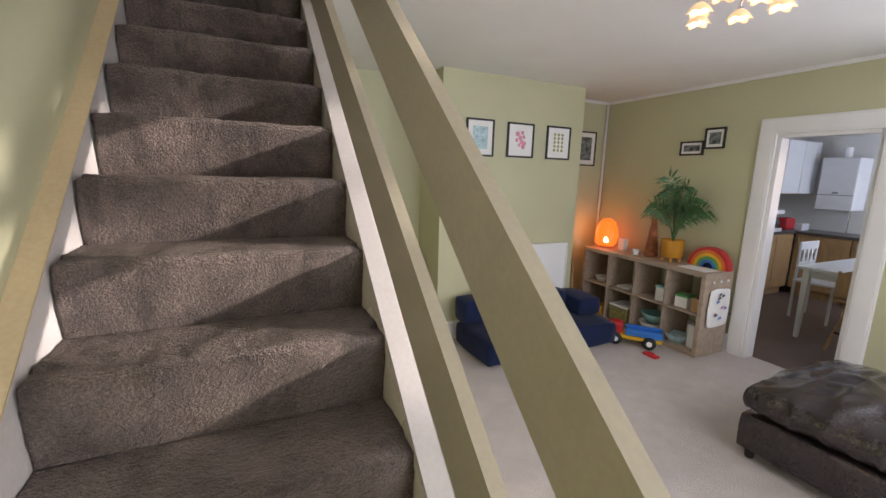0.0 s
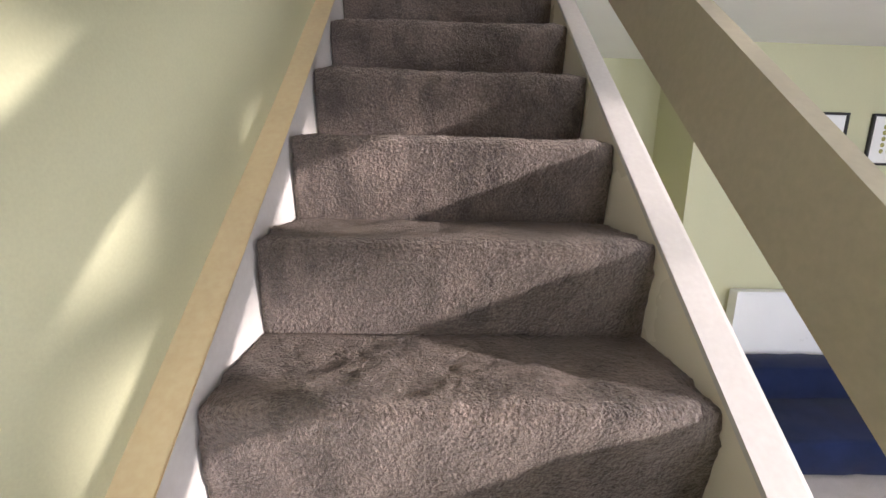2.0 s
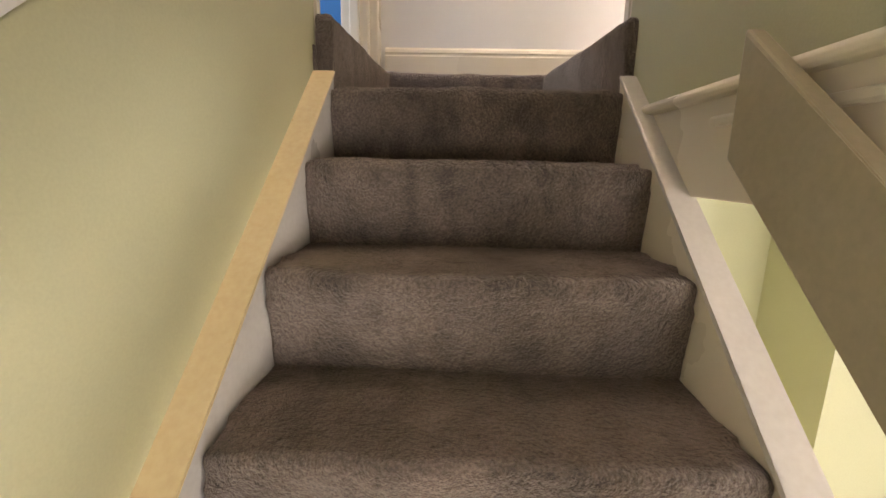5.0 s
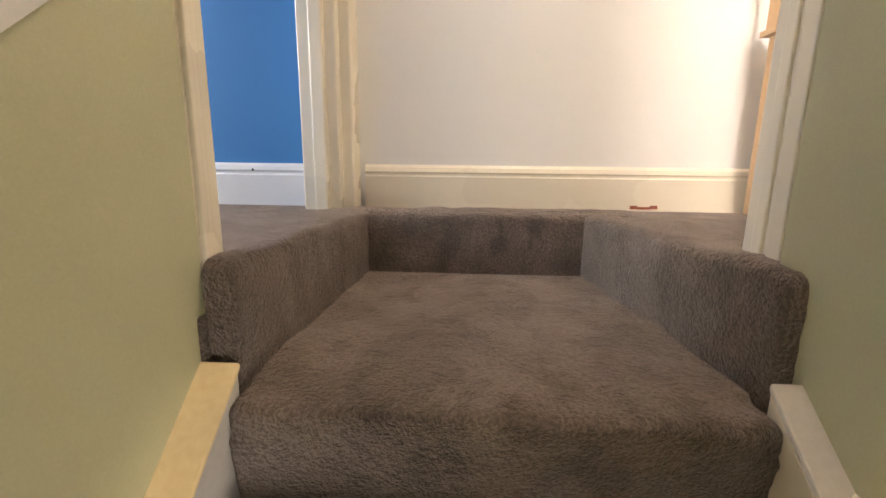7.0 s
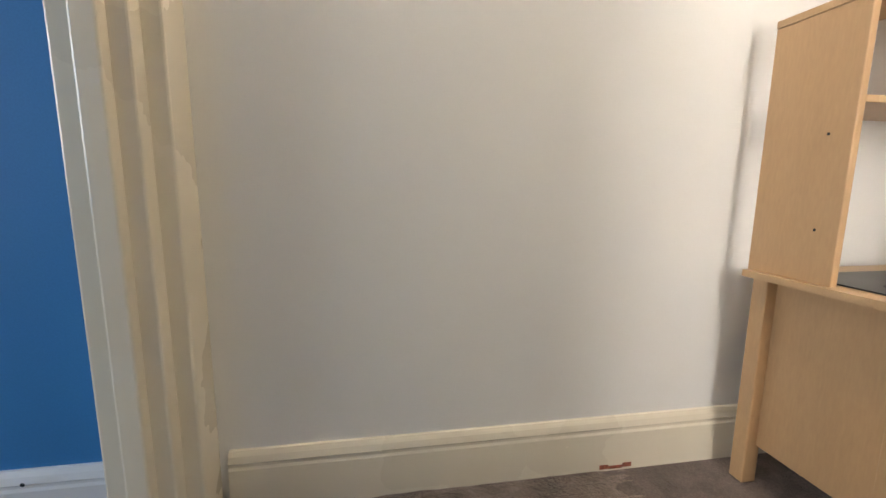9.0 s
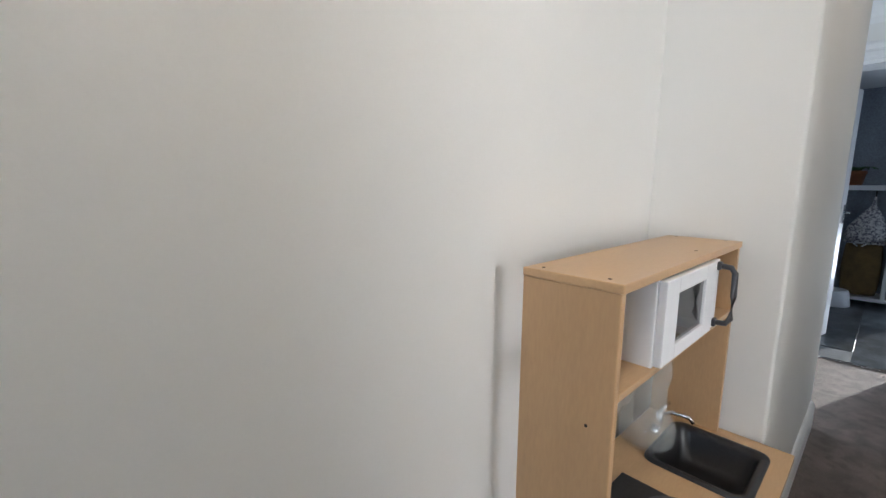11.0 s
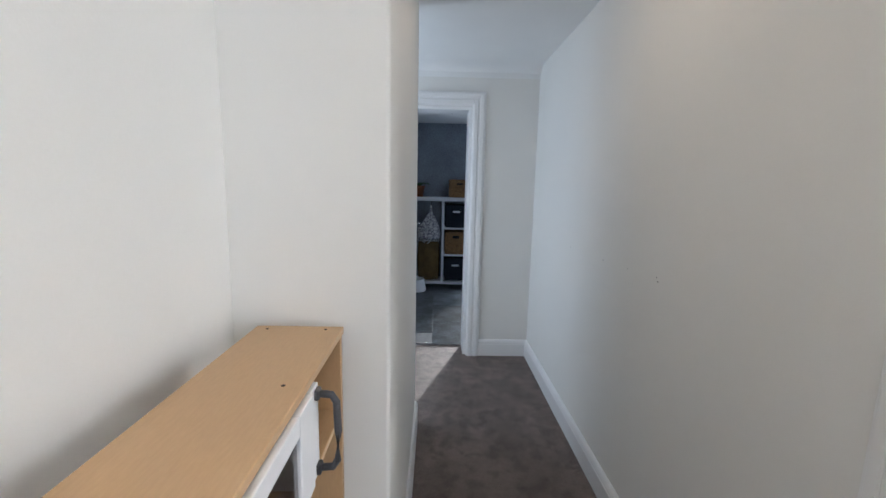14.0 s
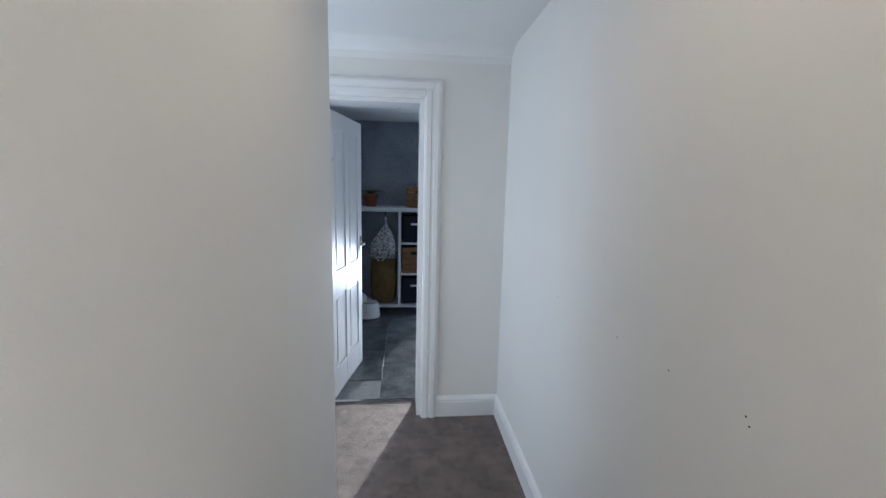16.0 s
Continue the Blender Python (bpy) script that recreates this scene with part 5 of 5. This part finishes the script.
org = thing("hanging_organiser", 4.16, UY0 - 0.012, 0.27, "pale patterned fabric organiser hanging on the shelf's end", "organiser")
part("fabric", cushion(-0.15, -0.02, 0.0, 0.15, 0.008, 0.36, 0.0, 0.006, 12, 9), M_PAPER, org, "white fabric with dark prints", True)
rnd = random.Random(8)
for k in range(11):
    a, b = -0.11 + 0.22 * rnd.random(), 0.05 + 0.26 * rnd.random()
    part("printed_shape", prism([(a, b), (a + 0.045, b + 0.012), (a + 0.03, b + 0.03), (a + 0.01, b + 0.022)], "y", -0.034, -0.032), (M_INK, M_TOYBLUE, M_PINK)[k % 3], org)
for k in range(3):
    part("stud", lathe([(0.013, 0), (0.010, 0.008), (0.0, 0.010)], 10, -0.1 + 0.1 * k, 0.0, 0.0), M_WPLASTIC, org).matrix_local = pose(0, 0.004, 0.42, 90, 0, 0)

# toys in the cubes
def toy_bowl(x, y, z, r, mat, label):
    t = thing("toy_bowl", x, y, z, label, "toy", "toys in the cube shelf")
    part("bowl", lathe([(0.0, 0), (r * 0.6, 0), (r, r * 0.7), (r * 0.94, r * 0.7), (r * 0.55, 0.008), (0.0, 0.008)], 20), mat, t, "", True)
    return t


def toy_box(name, x, y, z, w, d, h, mat, label, rz=0, top=None):
    t = thing(name, x, y, z, label, "toy", "toys in the cube shelf", rz)
    part("body", box(-d / 2, -w / 2, 0, d / 2, w / 2, h, min(0.008, h / 4)), mat, t)
    if top:
        part("top", box(-d / 2 - 0.004, -w / 2 - 0.004, h, d / 2 + 0.004, w / 2 + 0.004, h + 0.02, 0.004), top, t)
    return t


S0, S1 = 0.038, UH / 2 + 0.008
toy_box("toy_block_house", 4.08, 1.19, S1, 0.12, 0.12, 0.10, M_PAPER, "white toy house with a green roof", 0, M_GREENPAINT)
toy_box("wooden_toy_box", 4.06, 1.03, S1, 0.10, 0.12, 0.12, M_OAK, "small pale wooden toy box")
toy_box("toy_camera", 4.06, 1.40, S1, 0.10, 0.10, 0.13, M_PAPER, "white toy camera with a teal top", 0, M_TEAL)
toy_box("toy_tray", 4.10, 1.85, S1, 0.17, 0.14, 0.025, M_PAPER, "white toy tray with small pieces", 0)
toy_bowl(4.08, 2.18, S1 + 0.0, 0.085, M_PAPER, "white bowl of small toys")
toy_box("dark_tray", 4.10, 2.19, S0 + 0.25, 0.24, 0.24, 0.02, M_BLACK, "flat black tray of dark toys").location.z = S0
toy_bowl(4.10, 1.49, S0, 0.14, M_PAPER, "white toy bowl stacked under a teal one")
toy_bowl(4.10, 1.49, S0 + 0.10, 0.13, M_TEAL, "teal toy bowl on top of a white one")
toy_box("toy_basket", 4.10, 1.84, S0, 0.24, 0.24, 0.16, M_OLIVE, "pale olive plastic basket of toys", 0, M_PAPER)
toy_box("paper_stack", 4.12, 1.05, S0, 0.10, 0.16, 0.22, M_PAPER, "stack of white card boxes")
toy_bowl(4.08, 1.22, S0, 0.11, M_PALEBLUE, "shallow pale blue toy dish")
toy_box("yellow_bucket", 4.02, 2.12, S0, 0.13, 0.13, 0.11, M_YELLOW, "small yellow plastic toy bucket")

truck = thing("toy_truck", 3.70, 1.40, 0, "yellow, red and blue plastic toy truck on the carpet", "toy", rz=-52)
truck.scale = (1.32, 1.32, 1.32)
part("chassis", box(-0.17, -0.06, 0.045, 0.19, 0.06, 0.075, 0.01), M_YELLOW, truck)
part("cab", boxes([(-0.17, -0.055, 0.075, -0.07, 0.055, 0.155)], 0.016), M_RED, truck, "red cab")
part("load_bed", boxes([(-0.05, -0.065, 0.08, 0.19, 0.065, 0.10), (-0.05, -0.065, 0.10, 0.19, -0.055, 0.125), (-0.05, 0.055, 0.10, 0.19, 0.065, 0.125)], 0.004), M_TOYBLUE, truck, "blue load bed")
part("bumper", box(-0.19, -0.05, 0.04, -0.165, 0.05, 0.07, 0.006), M_YELLOW, truck)
for wx2 in (-0.11, 0.11):
    for s in (-1, 1):
        bm = lathe([(0.02, -0.014), (0.042, -0.014), (0.045, 0.0), (0.042, 0.014), (0.02, 0.014)], 18)
        bmesh.ops.transform(bm, matrix=pose(wx2, s * 0.068, 0.045, 90, 0, 0), verts=bm.verts)
        wheel = part("wheel", bm, M_RUBBER, truck, "black wheel", True)
        bm = lathe([(0.019, -0.015), (0.0, -0.016), (0.0, 0.016), (0.019, 0.015)], 12)
        bmesh.ops.transform(bm, matrix=pose(wx2, s * 0.068, 0.045, 90, 0, 0), verts=bm.verts)
        part("hub", bm, M_WPLASTIC, wheel, "pale hub")
red = thing("toy_piece", 3.62, 1.13, 0, "flat red plastic toy piece on the carpet", "toy")
part("piece", boxes([(-0.03, -0.07, 0, 0.03, 0.07, 0.02), (-0.015, -0.03, 0.02, 0.015, 0.03, 0.035)], 0.006), M_RED, red)
hoop = thing("wooden_hoop", 3.80, 2.50, 0, "bent wooden hoop leaning in the alcove", "toy")
part("hoop", rod([(0.16 * math.cos(math.pi * k / 12), 0.02, 0.85 * math.sin(math.pi * k / 12)) for k in range(13)], 0.016, 8), M_OAK, hoop, "", True)

# bookcase in the far alcove
bk = thing("bookcase", 1.72, 2.50, 0, "small wooden bookcase with coloured books", "bookcase")
for s in (-1, 1):
    part("side", box(s * 0.22 - 0.009, -0.12, 0, s * 0.22 + 0.009, 0.12, 0.72, 0.002), M_OAK, bk)
for zz in (0.04, 0.27, 0.50, 0.70):
    part("shelf", box(-0.211, -0.12, zz, 0.211, 0.12, zz + 0.018, 0.001), M_OAK, bk)
rnd = random.Random(2)
pal = (M_RED, M_TEAL, M_YELLOW, M_TOYBLUE, M_PAPER, M_ORANGE, M_GREENPAINT, M_INK)
for row in (0.058, 0.288, 0.518):
    u = -0.205
    while u < 0.17:
        w = 0.016 + 0.022 * rnd.random()
        bkk = thing("book", 1.72 + u + w / 2, 2.48, row, "upright children's book with a coloured spine", "book", "books in the bookcase")
        part("cover", box(-w / 2 + 0.001, -0.08, 0, w / 2 - 0.001, 0.08, 0.13 + 0.05 * rnd.random(), 0.0015), pal[rnd.randrange(8)], bkk)
        u += w

# ceiling lamp of the lounge
chand = thing("ceiling_lamp", 2.27, -0.02, CEIL, "chrome ceiling lamp with curved arms and lit glass shades", "ceiling lamp")
chand.scale = (0.8, 0.8, 0.8)
part("rose", lathe([(0.0, -0.035), (0.03, -0.033), (0.06, -0.012), (0.065, 0.0), (0.0, 0.0)], 24), M_CHROME, chand, "", True)
part("stem", rod([(0, 0, -0.03), (0, 0, -0.13)], 0.012, 10), M_CHROME, chand)
part("hub", lathe([(0.0, -0.17), (0.03, -0.16), (0.042, -0.14), (0.03, -0.12), (0.0, -0.115)], 20), M_CHROME, chand, "", True)
for k in range(6):
    a = k * math.pi / 3 + 0.35
    L = 0.215 if k % 2 else 0.155
    c, t = math.cos(a), math.sin(a)
    sweep = [(0.028 + (L - 0.028) * f, a - 0.9 * (1 - f) ** 1.3, -0.135 + 0.045 * math.sin(math.pi * f) - 0.03 * f * f) for f in (0, 0.17, 0.34, 0.5, 0.67, 0.84, 1.0)]
    arm = part("arm", rod([(r0 * math.cos(b0), r0 * math.sin(b0), z0) for r0, b0, z0 in sweep] + [(L * c, L * t, -0.185)], 0.0065, 8), M_CHROME, chand, "", True)
    part("socket", lathe([(0.0, -0.180), (0.015, -0.180), (0.017, -0.192), (0.012, -0.200), (0.0, -0.200)], 14, L * c, L * t, 0), M_CHROME, arm, "chrome lamp holder", True)
    bm = bmesh.new()
    rings = []
    for r0, z0, wave in ((0.014, -0.192, 0.0), (0.028, -0.200, 0.03), (0.042, -0.213, 0.07), (0.052, -0.230, 0.11), (0.058, -0.243, 0.15), (0.054, -0.242, 0.15), (0.048, -0.229, 0.11), (0.038, -0.214, 0.07), (0.025, -0.203, 0.03), (0.011, -0.196, 0.0)):
        rings.append([bm.verts.new((L * c + r0 * (1 + wave * math.cos(5 * g)) * math.cos(g), L * t + r0 * (1 + wave * math.cos(5 * g)) * math.sin(g), z0 - 0.05 * wave * math.cos(5 * g))) for g in (2 * math.pi * n / 30 for n in range(30))])
    for p, q in zip(rings, rings[1:]):
        for n in range(30):
            bm.faces.new((p[n], p[(n + 1) % 30], q[(n + 1) % 30], q[n]))
    part("shade", bm, M_SHADE, arm, "flower-shaped frosted glass shade", True)
    part("bulb", lathe([(0.0, -0.198), (0.012, -0.200), (0.019, -0.214), (0.017, -0.229), (0.0, -0.236)], 12, L * c, L * t, 0), M_BULB, arm, "lit bulb", True)

# ---------------------------------------------------------------- kitchen diner beyond the doorway
def base_cabinet(x0, y0, x1, y1, face, label):
    t = thing("base_cabinet", (x0 + x1) / 2, (y0 + y1) / 2, -0.004, label, "cabinet", "kitchen base cabinets")
    w, d = (x1 - x0) / 2, (y1 - y0) / 2
    part("body", box(-w, -d, 0.10, w, d, 0.866, 0.001), M_OAK, t)
    part("plinth", box(-w + 0.02, -d + 0.04, 0, w - 0.02, d - 0.04, 0.10), M_OAK, t)
    if face == "y":
        dr = part("cabinet_door", box(-w + 0.003, -d - 0.018, 0.115, w - 0.003, -d, 0.855, 0.003), M_OAK, t)
        part("handle", box(w - 0.06, -d - 0.04, 0.72, w - 0.048, -d - 0.018, 0.83, 0.003), M_CHROME, dr, "steel bar handle")
    else:
        dr = part("cabinet_door", box(-w - 0.018, -d + 0.003, 0.115, -w, d - 0.003, 0.855, 0.003), M_OAK, t)
        part("handle", box(-w - 0.04, d - 0.06, 0.72, -w - 0.018, d - 0.048, 0.83, 0.003), M_CHROME, dr, "steel bar handle")
    return t


for k in range(3):
    base_cabinet(6.15 + 0.42 * k, 1.92, 6.565 + 0.42 * k, 2.44, "y", "pale oak kitchen base cabinet")
for k in range(3):
    base_cabinet(7.45, 1.90 - 0.62 * (k + 1), 7.98, 1.895 - 0.62 * k, "x", "pale oak kitchen base cabinet by the far wall")
wt = thing("worktop", 7.06, 2.17, 0.862, "dark speckled laminate kitchen worktop", "worktop")
part("slab", boxes([(-0.93, -0.27, 0.002, 0.93, 0.27, 0.040), (0.37, -2.14, 0.002, 0.93, -0.27, 0.040)], 0.004), M_WORKTOP, wt)
wc = thing("wall_cabinet", 7.46, 2.12, 1.42, "white glossy kitchen wall cabinet with an oak end", "cabinet")
part("body", box(-0.50, -0.16, 0, 0.36, 0.32, 0.72, 0.002), M_OAK, wc)
for a, b in ((-0.49, -0.07), (-0.06, 0.35)):
    part("cabinet_door", box(a, -0.18, 0.005, b, -0.16, 0.715, 0.002), M_WPLASTIC, wc, "white glossy door")
bo = thing("boiler", 7.80, 1.63, 1.22, "white wall-hung gas boiler with a dark seam", "boiler")
part("casing", box(-0.17, -0.20, 0, 0.19, 0.20, 0.70, 0.012), M_WPLASTIC, bo)
part("seam", box(-0.173, -0.195, 0.20, -0.168, 0.195, 0.206), M_DARKGREY, bo)
part("badge", box(-0.174, -0.03, 0.225, -0.169, 0.03, 0.24), M_INK, bo)
part("flue", lathe([(0.05, 0.70), (0.05, 0.84)], 16, 0.02, 0.02, 0), M_WPLASTIC, bo)
part("pipe", rod([(0.1, -0.1, 0.0), (0.1, -0.1, -0.31)], 0.011, 8), M_CHROME, bo)
coffee = thing("coffee_machine", 6.98, 2.00, 0.904, "white and grey coffee machine on the worktop", "coffee machine")
part("body", boxes([(-0.10, -0.09, 0, 0.10, 0.11, 0.05), (-0.10, 0.02, 0.05, 0.10, 0.11, 0.30), (-0.10, -0.09, 0.24, 0.10, 0.02, 0.30)], 0.01), M_WPLASTIC, coffee)
part("jug", lathe([(0.0, 0.052), (0.05, 0.052), (0.058, 0.12), (0.04, 0.19), (0.0, 0.195)], 18, 0, -0.035, 0), M_DARKGREY, coffee, "", True)
toaster = thing("toaster", 7.36, 2.01, 0.904, "small red toaster on the worktop", "toaster")
part("body", box(-0.11, -0.075, 0.01, 0.11, 0.075, 0.18, 0.03), M_RED, toaster)
part("slot", box(-0.08, -0.03, 0.177, 0.08, -0.01, 0.182), M_DARK, toaster)
part("slot", box(-0.08, 0.01, 0.177, 0.08, 0.03, 0.182), M_DARK, toaster)
radio = thing("radio", 6.72, 1.98, 0.904, "small black radio on the worktop", "radio")
part("body", box(-0.07, -0.045, 0, 0.07, 0.045, 0.12, 0.012), M_BLACK, radio)
dw = thing("dishwasher", 7.62, 1.93, 0.904, "white appliance front under the worktop", "appliance")
part("panel", box(-0.10, -0.05, 0.0, 0.10, 0.05, 0.10, 0.01), M_WPLASTIC, dw)
hang = thing("dark_towel", 6.10, 1.93, 0.42, "dark cloth hanging on the cabinet end", "towel")
part("cloth", cushion(-0.02, 0.0, 0.0, 0.045, 0.16, 0.36, 0, 0.008, 8, 3), M_FELT, hang, "", True)

table = thing("dining_table", 6.10, 0.60, -0.004, "white painted dining table with tapered legs", "table")
part("tabletop", box(-0.68, -0.36, 0.72, 0.68, 0.36, 0.75, 0.008), M_TRIM, table)
part("apron", boxes([(-0.62, -0.31, 0.64, 0.62, -0.29, 0.72), (-0.62, 0.29, 0.64, 0.62, 0.31, 0.72), (-0.62, -0.29, 0.64, -0.60, 0.29, 0.72), (0.60, -0.29, 0.64, 0.62, 0.29, 0.72)]), M_TRIM, table)
for sx in (-0.60, 0.60):
    for sy in (-0.29, 0.29):
        bm = box(sx - 0.03, sy - 0.03, 0, sx + 0.03, sy + 0.03, 0.72, 0.003)
        for v in bm.verts:
            if v.co.z < 0.1:
                v.co.x, v.co.y = sx + (v.co.x - sx) * 0.6, sy + (v.co.y - sy) * 0.6
        part("leg", bm, M_TRIM, table)


def dining_chair(x, y, rz):
    t = thing("dining_chair", x, y, -0.004, "white painted wooden dining chair with a pierced back", "chair", rz=rz)
    part("seat", box(-0.20, -0.20, 0.43, 0.20, 0.20, 0.455, 0.01), M_TRIM, t)
    for sx in (-0.18, 0.18):
        for sy in (-0.18, 0.18):
            part("leg", rod([(sx, sy, 0), (sx, sy, 0.43 if sy < 0 else 0.88)], 0.016, 8), M_TRIM, t)
    part("top_rail", box(-0.20, 0.165, 0.80, 0.20, 0.19, 0.90, 0.012), M_TRIM, t)
    part("back_rail", box(-0.18, 0.17, 0.62, 0.18, 0.186, 0.66, 0.004), M_TRIM, t)
    for u in (-0.09, 0.0, 0.09):
        part("splat", prism([(u - 0.03, 0.66), (u + 0.03, 0.66), (u + 0.012, 0.73), (u + 0.03, 0.80), (u - 0.03, 0.80), (u - 0.012, 0.73)], "y", 0.170, 0.186), M_TRIM, t)
    return t


dining_chair(6.42, 1.12, 0)
hc = thing("high_chair", 5.60, 0.42, -0.004, "wooden folding chair with crossed legs at the table", "chair", rz=90)
part("seat", box(-0.20, -0.19, 0.47, 0.20, 0.19, 0.495, 0.008), M_OAK, hc)
part("backrest", prism([(-0.21, 0.52), (0.21, 0.52), (0.20, 0.74), (0.12, 0.78), (-0.12, 0.78), (-0.20, 0.74)], "y", 0.17, 0.19, 0.004), M_OAK, hc)
for sx in (-0.19, 0.19):
    part("leg", rod([(sx, -0.28, 0.0), (sx, 0.19, 0.76)], 0.015, 8), M_OAK, hc)
    part("leg", rod([(sx * 0.9, 0.26, 0.0), (sx * 0.9, -0.16, 0.48)], 0.015, 8), M_OAK, hc)
part("stretcher", rod([(-0.19, -0.15, 0.21), (0.19, -0.15, 0.21)], 0.011, 8), M_BLACK, hc)
part("stretcher", rod([(-0.17, 0.13, 0.16), (0.17, 0.13, 0.16)], 0.011, 8), M_BLACK, hc)
dl = thing("ceiling_light", 6.0, 1.0, 2.32, "small round white ceiling light in the kitchen", "ceiling light")
part("body", lathe([(0.0, 0.0), (0.10, 0.005), (0.13, 0.03), (0.13, 0.04), (0.0, 0.04)], 24), M_WPLASTIC, dl, "", True)
